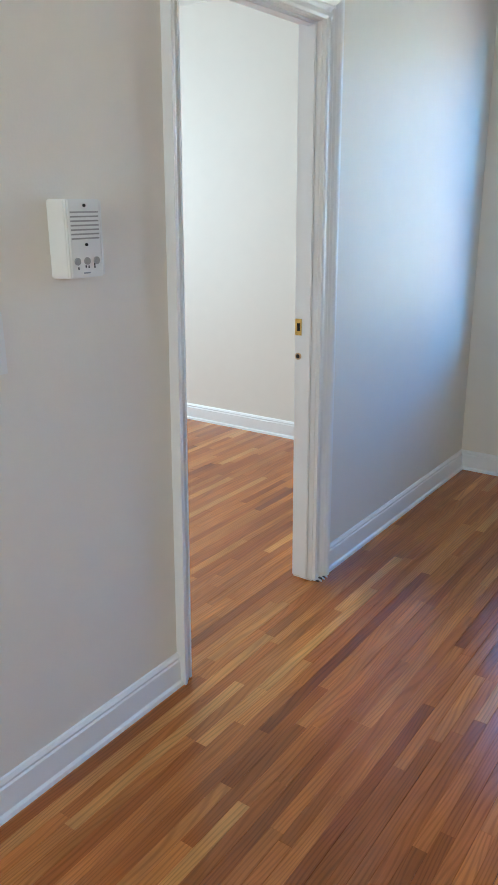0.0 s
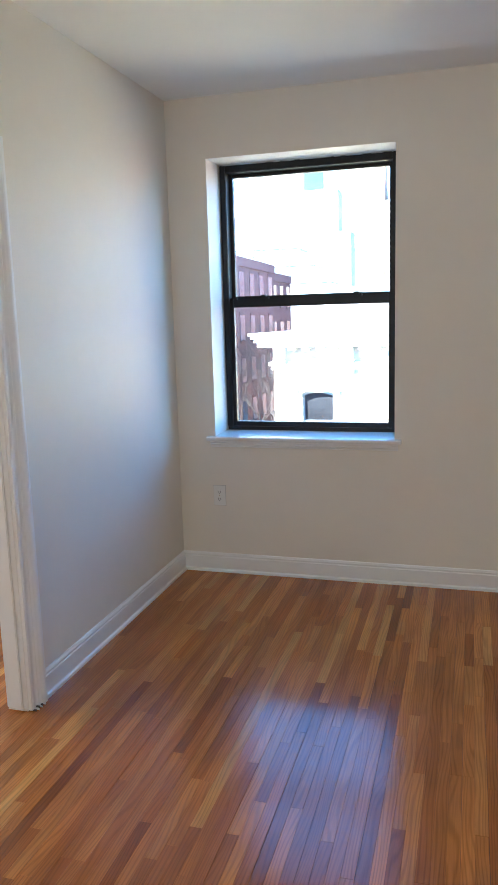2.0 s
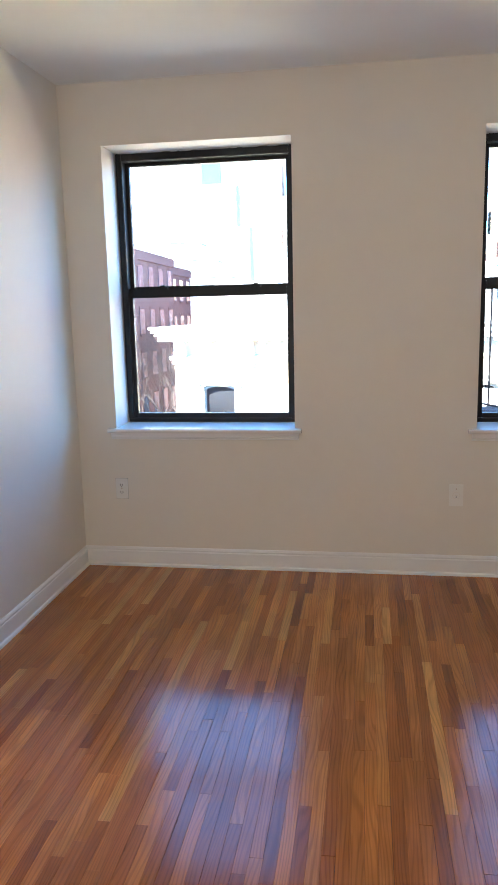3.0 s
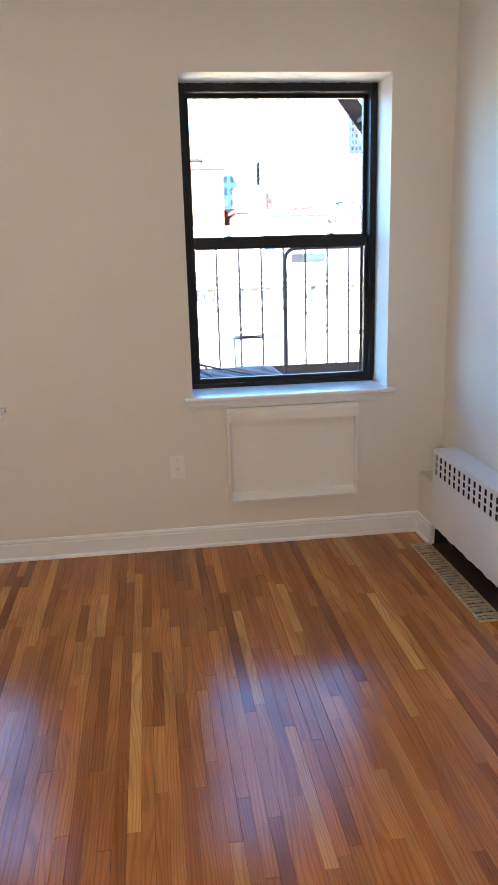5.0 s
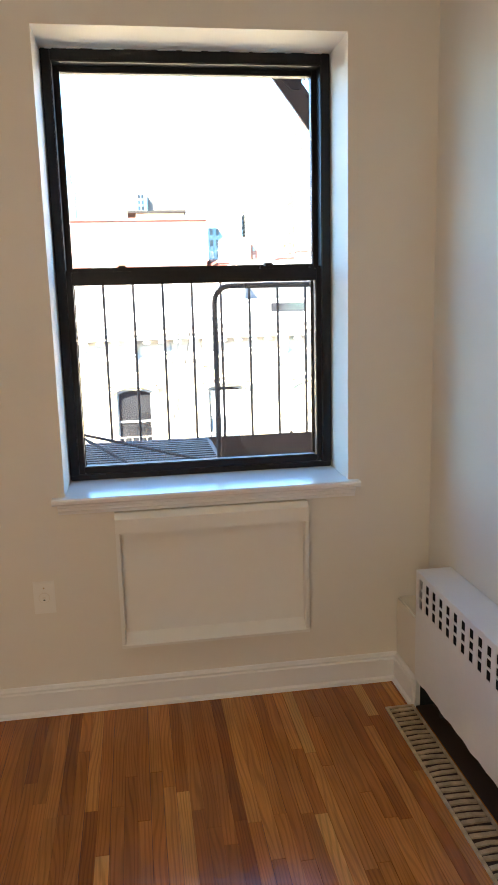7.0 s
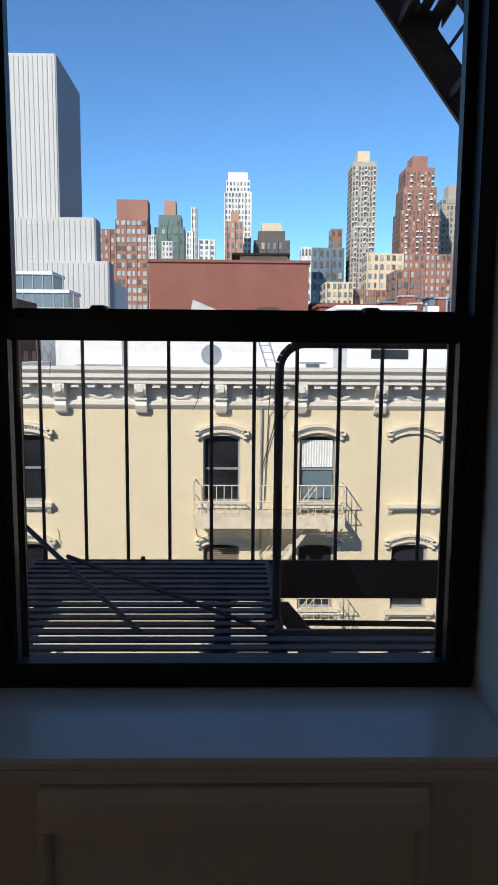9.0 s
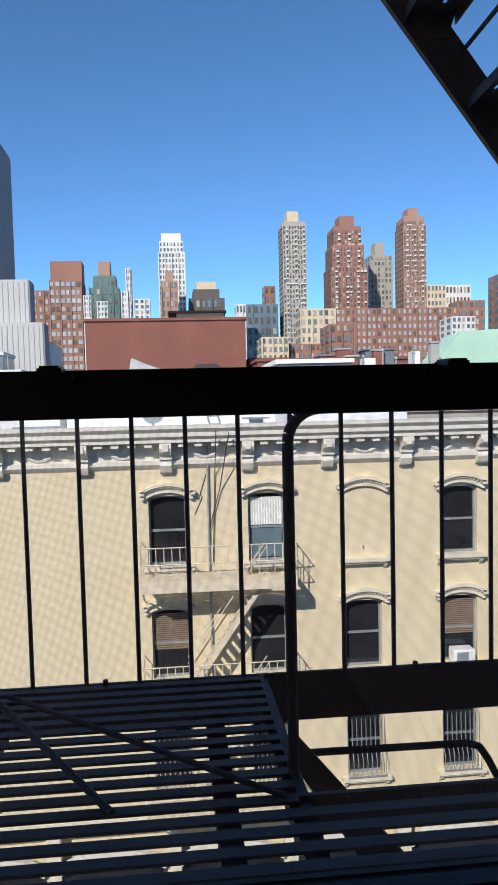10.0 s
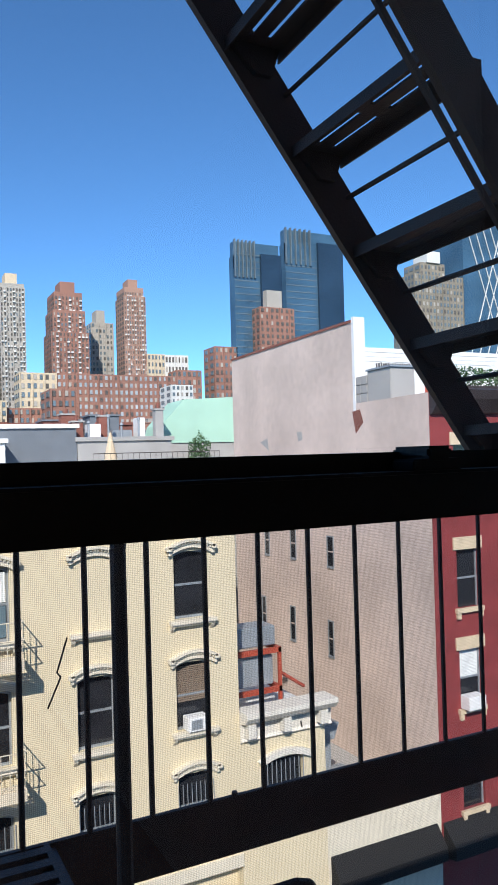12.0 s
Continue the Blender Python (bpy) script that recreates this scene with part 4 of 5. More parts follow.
part("body", B(6.9, 11.4, 27, 31, 0.62, 1.75), ROOFING, bh)
part("cap", B(6.8, 11.5, 26.9, 31.1, 1.75, 1.82), WHITEBOX, bh)
part("window", B(7.8, 9.2, 26.97, 27, 1.3, 1.65), DARKPANE, bh)
tagged(part("roof_parapet", B(CX0, CX1, 33.6, 34.0, 0.62, 1.5), WHITEBOX, cb), "white rear parapet")

# ---- low annex beside the cream house ----
an = thing("cream_annex", (13.1, 22, GZ), "low cream stucco annex with white cornice", "building")
part("wall", B(CX1 + 0.005, 12.45, FY, 27, GZ, -6.3).box(13.75, 14.5, FY, 27, GZ, -6.3).box(12.45, 13.75, FY, 27, -7.0, -6.3).box(12.45, 13.75, FY, 27, GZ, -8.8).box(12.45, 13.75, FY + 0.3, 27, -8.8, -7.0), CREAM, an)
part("cornice", Shape().prism([(FY + 0.3, -5.42), (FY - 0.5, -5.42), (FY - 0.5, -5.55), (FY - 0.36, -5.72), (FY - 0.05, -5.78), (FY - 0.05, -6.2), (FY - 0.12, -6.28), (FY, -6.36), (FY + 0.3, -6.36)], "x", CX1 + 0.006, 14.7), WHITE_TRIM, an)
for x in (11.9, 13.05, 14.3):
    part("bracket", B(x - 0.12, x + 0.12, FY - 0.36, FY - 0.051, -6.15, -5.75), WHITE_TRIM, an)
part("window", B(12.45, 13.75, FY + 0.2, FY + 0.25, -8.8, -7.0), DARKPANE, an)
part("hood", Shape().prism(arc(13.1, 0.8, 0.2, -7.1) + arc(13.1, 0.9, 0.24, -6.95)[::-1], "y", FY - 0.15, FY - 0.001), WHITE_TRIM, an)
for i in range(9):
    part("guard_bar", Shape().tube((12.5 + 0.15 * i, FY - 0.05, -8.8), (12.5 + 0.15 * i, FY - 0.05, -7.05), 0.015, 5), GREYMETAL, an)
part("roof", B(CX1 + 0.006, 14.5, FY + 0.3, 27, -6.3, -5.9), ROOFING, an)
fr_ = thing("roof_air_conditioner", (12.9, 20.6, -5.9), "grey rooftop air conditioners on an orange-red steel frame", "air conditioner")
for z in (-5.45, -4.25):
    part("frame_rail", B(12.0, 13.7, 20.1, 20.2, z, z + 0.16).box(13.6, 13.7, 20.2, 21.4, z, z + 0.16), ORANGE, fr_)
for x in (12.0, 13.6):
    part("frame_post", B(x, x + 0.1, 20.1, 20.2, -5.9, -4.1), ORANGE, fr_)
part("frame_brace", Shape().tube((13.7, 20.15, -4.9), (14.5, 20.15, -5.45), 0.06, 5), ORANGE, fr_)
part("unit", B(12.15, 13.5, 20.3, 21.2, -5.25, -4.35), GREYMETAL, fr_, "grey unit", bevel=0.03)
part("unit", B(12.2, 13.6, 20.3, 21.2, -4.05, -3.45), GREYMETAL, fr_, "grey unit", bevel=0.03)
tagged(part("low_shop", B(14.5, 18.88, FY, FY + 0.25, GZ, -8.4).box(14.5, 18.88, FY + 0.25, 30, GZ, -9.9), CREAM_TRIM, None, "low cream rendered shop building"), "", "building")
tagged(part("tar_roof", B(14.51, 18.87, FY + 0.26, 29.9, -9.9, -9.75), CONCRETE, bpy.data.objects["low_shop"]), "grey weathered flat roof")
aw = thing("shop_awning", (16.6, 18.5, -10.7), "dark shop awning over the pavement", "awning")
part("canopy", Shape().prism([(FY - 0.01, -10.3), (FY - 0.5, -10.9), (FY - 0.5, -11.3), (FY - 0.01, -11.4)], "x", 14.6, 18.7), DARKHOLE, aw)
aw = thing("shop_awning", (23, 18.5, -10.7), "dark shop awning along the red house", "awning")
part("canopy", Shape().prism([(FY - 0.01, -10.35), (FY - 0.6, -10.95), (FY - 0.6, -11.35), (FY - 0.01, -11.45)], "x", 18.95, 27), DARKHOLE, aw)
gear = thing("roof_duct", (15.4, 20.5, -9.75), "bent grey sheet-metal duct on the low roof", "duct")
part("riser", B(15.1, 15.6, 20.4, 21.0, -9.75, -7.4), GREYMETAL, gear, bevel=0.03)
part("elbow", Shape().prism([(15.0, -7.4), (15.7, -7.4), (15.9, -6.9), (15.2, -6.7)], "y", 20.35, 21.05), GREYMETAL, gear)
part("fan_box", B(15.7, 16.5, 20.4, 21.2, -9.75, -8.6), GREYMETAL, gear, bevel=0.03)

# ---- red house with its pink side wall ----
PXW = 18.9
rh = thing("red_house", (22, 26, GZ), "dark red painted brick house with pink stucco side", "building")
HOLES = [(25.01, 25.40, -2.62, -1.46), (27.98, 28.36, -2.55, -1.30), (25.17, 25.47, -6.23, -4.87), (28.19, 28.55, -6.15, -4.74), (30.9, 31.2, -6.2, -4.67), (30.4, 30.75, -2.6, -1.3)]
part("side_wall", B(PXW - 0.006, PXW + 0.4, FY + 0.301, 23.33, GZ, 3.75).box(PXW - 0.006, PXW - 0.001, FY + 0.03, FY + 0.301, GZ, 3.75).box(PXW - 0.006, PXW + 0.4, 23.33, 33.9, GZ, 6.85), PINK, rh, "pink stucco side wall")
part("body", B(PXW + 0.4, 27, FY + 0.30, 33.9, GZ, 3.4), PINK, rh)
part("rear_block", B(PXW + 0.4, 27, 23.33, 33.9, 3.4, 5.93), WHITEBOX, rh, "white clapboard upper storey")
for i in range(14):
    part("clapboard", B(PXW + 0.42, 27, 23.30 - 0.012 * (i % 2), 23.328, 3.42 + 0.18 * i, 3.585 + 0.18 * i), WHITEBOX, rh)
part("coping", B(PXW - 0.05, PXW + 0.5, 23.33, 33.95, 6.85, 6.95), BRICK_SIDE, rh)
part("end_pilaster", B(PXW - 0.01, PXW + 0.5, 23.16, 23.32, 3.4, 7.05), WHITEBOX, rh)
for i in range(3):
    for j in range(2):
        part("parapet_block", B(PXW + 0.02, PXW + 0.30, 22.46 + 0.41 * j, 22.86 + 0.41 * j, 3.752 + 0.33 * i, 4.07 + 0.33 * i), CONCRETE, rh, bevel=0.015)
sd = thing("roof_shed", (19.7, 21.7, 3.75), "patched grey roof shed with a small orange door", "shed")
part("body", B(PXW + 0.03, 20.9, 21.05, 22.43, 3.40, 4.86), CONCRETE, sd, bevel=0.02)
part("roof", B(PXW - 0.03, 21.0, 20.98, 22.45, 4.865, 4.93), GREYMETAL, sd)
part("front", B(20.0, 20.88, 21.03, 21.048, 3.42, 4.80), WHITEBOX, sd)
part("door", B(20.45, 20.78, 21.00, 21.028, 3.76, 4.45), ORANGE, sd, "small orange door")
fc = thing("roof_fence", (20.5, 22.9, 4.9), "dark picket fence on the roof shed", "fence")
part("rail", Shape().tube((19.2, 22.3, 4.98), (21.0, 22.3, 4.98), 0.02, 4), IRON, fc)
for i in range(16):
    part("picket", B(19.25 + 0.11 * i, 19.31 + 0.11 * i, 22.29, 22.31, 4.931, 5.17 + 0.02 * (i % 3)), IRON, fc)
part("brick_patch", Shape().prism([(22.9, 3.5), (23.4, 3.45), (23.2, 2.6), (22.7, 3.0)], "x", PXW - 0.012, PXW - 0.001), BRICK_SIDE, rh, "bare brick where the stucco fell off")
part("brick_patch", Shape().prism([(27.2, 2.9), (27.6, 2.9), (27.5, 2.5), (27.15, 2.55)], "x", PXW - 0.012, PXW - 0.001), CONCRETE, rh)
part("brick_patch", Shape().prism([(30.3, 2.75), (31.0, 2.6), (30.2, 2.2)], "x", PXW - 0.012, PXW - 0.001), CONCRETE, rh)
for y0, y1, z0, z1 in HOLES:
    sw_ = part("side_window", B(PXW - 0.03, PXW + 0.0, y0 - 0.06, y0, z0 - 0.06, z1 + 0.06).box(PXW - 0.03, PXW, y1, y1 + 0.06, z0 - 0.06, z1 + 0.06).box(PXW - 0.03, PXW, y0, y1, z1, z1 + 0.06).box(PXW - 0.05, PXW, y0 - 0.05, y1 + 0.05, z0 - 0.1, z0), GREYMETAL, rh)
    part("pane", B(PXW - 0.01, PXW - 0.002, y0, y1, z0, (z0 + z1) / 2 - 0.03), DARKPANE, sw_)
    part("pane", B(PXW - 0.012, PXW - 0.002, y0, y1, (z0 + z1) / 2 + 0.03, z1), DARKPANE, sw_)
rw = Shape()
RC = ((19.86, 20.82), (22.3, 23.26), (24.7, 25.66))
RT = (2.0, -1.52, -4.86, -8.2)
e = [PXW] + [q for p in RC for q in p] + [27]
for i in range(0, len(e), 2):
    rw.box(e[i], e[i + 1], FY, FY + 0.3, GZ, 3.75)
for a, b in RC:
    z = 3.75
    for t in RT:
        rw.box(a, b, FY, FY + 0.3, t, z)
        z = t - 1.95
    rw.box(a, b, FY, FY + 0.3, GZ, z)
part("front_wall", rw, REDWALL, rh, "dark red painted front")
for a, b in RC:
    for t in RT:
        fwin = part("window", B(a, a + 0.06, FY + 0.1, FY + 0.2, t - 1.95, t).box(b - 0.06, b, FY + 0.1, FY + 0.2, t - 1.95, t).box(a + 0.06, b - 0.06, FY + 0.1, FY + 0.2, t - 1.0, t - 0.94), GREYMETAL, rh)
        part("pane", B(a + 0.06, b - 0.06, FY + 0.14, FY + 0.15, t - 1.95, t - 1.0), DARKPANE, fwin)
        part("pane", B(a + 0.06, b - 0.06, FY + 0.15, FY + 0.16, t - 0.94, t), CURTAIN if t == -4.86 else DARKPANE, fwin)
        part("lintel", B(a - 0.15, b + 0.15, FY - 0.05, FY - 0.001, t, t + 0.42), TAN, rh, "tan stone lintel")
        part("sill", B(a - 0.12, b + 0.12, FY - 0.12, FY - 0.001, t - 2.1, t - 1.95), TAN, rh)
        for x in (a - 0.08, b - 0.06):
            part("sill_bracket", B(x, x + 0.14, FY - 0.10, FY - 0.001, t - 2.3, t - 2.1), TAN, rh)
    ac = part("window_air_conditioner", B(a + 0.02, b - 0.2, FY - 0.4, FY + 0.09, -6.80, -6.36), WHITEBOX, rh, "white window air conditioner", bevel=0.02)
part("cornice", Shape().prism([(FY - 0.001, 3.0), (FY - 0.15, 3.05), (FY - 0.5, 3.5), (FY - 0.6, 3.8), (FY - 0.001, 3.9)], "x", PXW, 27), IRON, rh, "dark sheet-metal cornice")
sb = thing("white_sided_house", (24, 40, GZ), "white clapboard-sided rear house", "building")
wl = Shape()
for i in range(14):
    wl.box(27.5, 48, 38 - 0.07 * (i % 2), 46, 2.0 + 0.45 * i, 2.44 + 0.45 * i)
part("wall", wl, WHITEBOX, sb)
part("base", B(27.5, 48, 38.01, 46, GZ, 2.0), PINK, sb)
pl = thing("roof_planter", (25, 24, 3.4), "green hedge in a roof planter", "planter")
part("box", B(21.7, 26.8, 20.6, 21.4, 3.402, 4.2), IRON, pl)
HEDGE = mat("hedge_leaf", (0.05, 0.11, 0.035), 0.6, vary=0.5, scale=6)
rnd = random.Random(31)
lf = Shape()
for k in range(1500):
    c = Vector((rnd.uniform(21.75, 26.7), rnd.uniform(20.65, 21.35), 4.2 + rnd.random() ** 0.8 * (0.62 + 0.12 * rnd.random())))
    u = Vector((rnd.gauss(0, 1), rnd.gauss(0, 1), rnd.gauss(0, 1))).normalized() * 0.06
    v = Vector((rnd.gauss(0, 1), rnd.gauss(0, 1), rnd.gauss(0, 1))).normalized() * 0.05
    lf.add([tuple(c - u), tuple(c + v), tuple(c + u), tuple(c - v)], [(0, 1, 2, 3)])
tagged(part("leaves", lf, HEDGE, pl), "", "", "", "stuff")
for k in range(12):
    part("stem", Shape().tube((21.9 + 0.41 * k, 21.0, 4.2), (21.9 + 0.41 * k + 0.05, 21.0, 4.7), 0.02, 5), IRON, pl)

# ---- roofs in the middle distance ----
def block(name, x0, x1, y0, y1, top, m, label, category="building", cols=0, rows=0, pane=None, z_lo=None, margin=0.6, coping=None):
    t = thing(name, ((x0 + x1) / 2, (y0 + y1) / 2, GZ), label, category)
    part("wall", B(x0, x1, y0, y1, GZ, top), m, t)
    part("coping", B(x0 - 0.15, x1 + 0.15, y0 - 0.15, y1 + 0.15, top, top + 0.25), coping or m, t)
    if cols:
        lo = z_lo if z_lo is not None else 0
        ww, hh = (x1 - x0) / cols, (top - margin - lo) / rows
        g = Shape()
        for i in range(cols):
            for j in range(rows):
                xa, za = x0 + ww * (i + 0.25), lo + hh * (j + 0.2)
                g.box(xa, xa + ww * 0.5, y0 - 0.05, y0 + 0.01, za, za + hh * 0.6)
        tagged(part("windows", g, pane or BLUEPANE, t), "", "", "", "stuff")
    return t


block("brick_warehouse", -5.25, 9.6, 70, 92, 9.8, BRICK, "long plain red brick warehouse with a flat roof")
t = thing("roof_penthouse", (6, 76, 9.9), "low tan roof hut with a dark overhanging lid", "roof hut")
part("body", B(3.2, 7.9, 74, 80, 10.05, 10.95), TAN, t)
part("lid", B(2.4, 8.1, 73.5, 80.5, 10.95, 11.15), DARKHOLE, t)
block("white_parapet_house", -7.5, 9.0, 42, 60, 3.2, WHITEBOX, "low house with a white rear parapet")
block("grey_metal_house", 8.9, 13.4, 44, 56, 4.1, SLATE, "low grey metal-clad roof building", coping=WHITEBOX)
block("tar_roof_house", 13.45, 19.4, 44, 60, 3.3, CONCRETE, "low house with a dark tar roof")
block("russet_roof_house", 10.2, 24, 66, 84, 5.6, BRICK, "red brick house with a low flat roof", cols=10, rows=2, z_lo=2, pane=DARKPANE)
block("orange_gable_house", 11.0, 15.0, 80, 90, 6.6, BRICK, "small faded orange-red painted house")
tp = thing("draped_tarp", (1.4, 41.5, 3.4), "grey-white tarpaulin draped over roof gear", "tarpaulin")
part("sheet", Shape().prism([(0.1, 3.46), (0.3, 4.5), (1.2, 4.1), (2.6, 3.6), (2.8, 3.46)], "y", 42.3, 43.2), TARP, tp)
sk = thing("roof_skylight", (4.6, 44, 3.4), "dark hipped roof skylight", "skylight")
part("body", Shape().prism([(3.4, 3.46), (3.9, 4.0), (4.1, 4.15), (5.2, 4.15), (5.4, 4.0), (5.9, 3.46)], "y", 43.4, 45), IRON, sk)
um = thing("patio_umbrella", (13.1, 32, 0.6), "closed cream patio umbrella on a roof terrace", "umbrella")
part("canopy", Shape().tube((13.1, 36, 1.7), (13.1, 36, 3.4), 0.42, 10, 0.05), TAN, um)
part("pole", Shape().tube((13.1, 36, 0.62), (13.1, 36, 1.7), 0.03, 6), IRON, um)
block("terrace_house", 11.7, 18.85, 35, 43.9, 1.1, CONCRETE, "low house with a roof terrace")
tf = thing("terrace_fence", (15.5, 35.2, 1.35), "thin dark terrace railing", "railing")
for i in range(24):
    part("post", Shape().tube((12.0 + 0.29 * i, 35.2, 1.35), (12.0 + 0.29 * i, 35.2, 2.35), 0.012, 4), IRON, tf)
part("rail", Shape().tube((12.0, 35.2, 2.35), (18.7, 35.2, 2.35), 0.02, 5), IRON, tf)
gr = thing("green_copper_roof", (23, 50, 3), "pale green copper hipped roof", "roof")
part("hip", Shape().prism([(19.4, 3.2), (19.7, 4.4), (21.3, 6.1), (30, 6.6), (30, 3.2)], "y", 46.5, 49.5), COPPER, gr)
part("base", B(19.4, 30, 46.6, 49.5, GZ, 3.2), CONCRETE, gr)
for x, z, wd_ in ((15.2, 4.5, 0.8), (17.0, 4.1, 1.3), (18.3, 4.9, 0.5)):
    hv = thing("rooftop_unit", (x, 47, 3.5), "small grey rooftop machine", "rooftop unit")
    part("casing", B(x - wd_ / 2, x + wd_ / 2, 46.5, 47.5, 3.55, z), WHITEBOX if wd_ < 1 else GREYMETAL, hv, bevel=0.03)

# chimneys, flues, huts and shrubs between the roofs


def chimney(x, y, z0, w, h, m):
    c = thing("roof_chimney", (x, y, z0), "square roof chimney with a clay pot", "chimney", "roof chimneys")
    part("stack", B(x - w / 2, x + w / 2, y - w / 2, y + w / 2, z0, z0 + h), m, c, bevel=0.02)
    part("cap", B(x - w / 2 - 0.07, x + w / 2 + 0.07, y - w / 2 - 0.07, y + w / 2 + 0.07, z0 + h, z0 + h + 0.1), CONCRETE, c)
    part("pot", Shape().tube((x, y, z0 + h + 0.1), (x, y, z0 + h + 0.45), 0.13, 10, 0.11), BRICK, c)


def flue(x, y, z0, h):
    f = thing("roof_flue", (x, y, z0), "thin grey metal roof flue with a cowl", "flue", "roof flues")
    part("pipe", Shape().tube((x, y, z0), (x, y, z0 + h), 0.07, 8), GREYMETAL, f)
    part("cowl", Shape().tube((x, y, z0 + h), (x, y, z0 + h + 0.16), 0.14, 10, 0.05), GREYMETAL, f)


def hut(x, y, z0, w, h, m, label):
    b = thing("roof_hut", (x, y, z0), label, "roof hut")
    part("body", B(x - w / 2, x + w / 2, y, y + 2.2, z0, z0 + h), m, b, bevel=0.03)
    part("roof", B(x - w / 2 - 0.12, x + w / 2 + 0.12, y - 0.12, y + 2.3, z0 + h, z0 + h + 0.12), SLATE, b)
    part("door", B(x - 0.4, x + 0.4, y - 0.02, y, z0 + 0.02, z0 + min(1.9, h - 0.2)), DARKPANE, b)


TZ = 3.55
for x, y, w, h, m in ((13.9, 46, 0.7, 1.0, BRICK), (16.1, 48, 0.6, 1.5, BRICK), (18.9, 45, 0.55, 1.7, CONCRETE), (14.7, 52, 0.9, 1.9, BRICK)):
    chimney(x, y, TZ, w, h, m)
for x, y, h in ((14.4, 45, 0.9), (15.7, 45.2, 1.3), (16.6, 45.4, 0.8), (17.6, 45, 1.1), (19.1, 46, 1.5)):
    flue(x, y, TZ, h)
hut(15.0, 55, TZ, 2.6, 1.7, BRICK, "low red-brown roof hut with a dark door")
hut(18.0, 54, TZ, 2.2, 2.0, SLATE, "dark slate-clad roof hut with a door")
ob_ = thing("orange_roof_sign", (16.4, 49.5, TZ), "small faded orange board standing on the roof", "board")
part("board", B(16.05, 16.75, 49.5, 49.56, TZ + 0.2, TZ + 1.25), ORANGE, ob_, bevel=0.01)
for x in (16.15, 16.6):
    part("post", B(x, x + 0.06, 49.56, 49.62, TZ, TZ + 1.1), IRON, ob_)
rnd = random.Random(17)
sh = thing("terrace_shrub", (17.9, 35.9, 1.35), "dark evergreen shrub in a terrace planter", "shrub")
part("tub", Shape().tube((17.9, 36.0, 1.35), (17.9, 36.0, 1.85), 0.32, 14, 0.4), CONCRETE, sh)
part("stem", Shape().tube((17.9, 36.0, 1.8), (17.95, 36.0, 2.5), 0.03, 6), BARK, sh)
lf = Shape()
for k in range(700):
    a, d = rnd.uniform(0, 6.283), rnd.random() ** 0.6
    c = Vector((17.9 + 0.62 * d * math.cos(a), 36.0 + 0.5 * d * math.sin(a), 2.0 + rnd.random() * (1.5 - 0.7 * d)))
    u = Vector((rnd.gauss(0, 1), rnd.gauss(0, 1), rnd.gauss(0, 1))).normalized() * 0.07
    v = u.orthogonal().normalized() * 0.045
    lf.add([c - u, c + v, c + u, c - v], [(0, 1, 2, 3)])
tagged(part("leaves", lf, HEDGE, sh), "", "", "", "stuff")

# ---- skyline ----
CONC_T = mat("tower_concrete", (0.40, 0.37, 0.32), 0.85, vary=0.12, scale=0.06)
PALE_T = mat("tower_pale", (0.66, 0.65, 0.61), 0.8, vary=0.08, scale=0.06)
BRICK_T = mat("tower_brick", (0.30, 0.150, 0.108), 0.85, vary=0.15, scale=0.06)
ROSE_T = mat("tower_rose_brick", (0.37, 0.22, 0.16), 0.85, vary=0.15, scale=0.06)
DARK_T = mat("tower_dark", (0.10, 0.09, 0.08), 0.7, vary=0.2, scale=0.06)
BLUE_T = mat("tower_blue_glass", (0.05, 0.11, 0.17), 0.08, vary=0.35, scale=0.05)
MIST_T = mat("tower_grey_glass", (0.14, 0.18, 0.20), 0.15, vary=0.3, scale=0.05)
GREEN_T = mat("tower_green_tile", (0.10, 0.17, 0.14), 0.6, vary=0.2, scale=0.06)
SLAB_T = mat("slab_white_panel", (0.47, 0.47, 0.445), 0.6, vary=0.05, scale=0.05)
GROOVE_T = mat("slab_groove", (0.30, 0.30, 0.30), 0.6, vary=0.1, scale=0.05)
PALE_PANE = mat("pale_window", (0.36, 0.40, 0.41), 0.15, vary=0.35, scale=0.2)
# dark window glass; on the twin towers it paints the shaded face
DUSK_T = mat("dark_glass_tower_shade", (0.022, 0.045, 0.075), 0.08, vary=0.3, scale=0.05)
OLIVE_T = mat("tower_tan_stone", (0.25, 0.215, 0.16), 0.8, vary=0.15, scale=0.06)
GREY_T = mat("tower_grey_side", (0.20, 0.21, 0.23), 0.6, vary=0.12, scale=0.05)


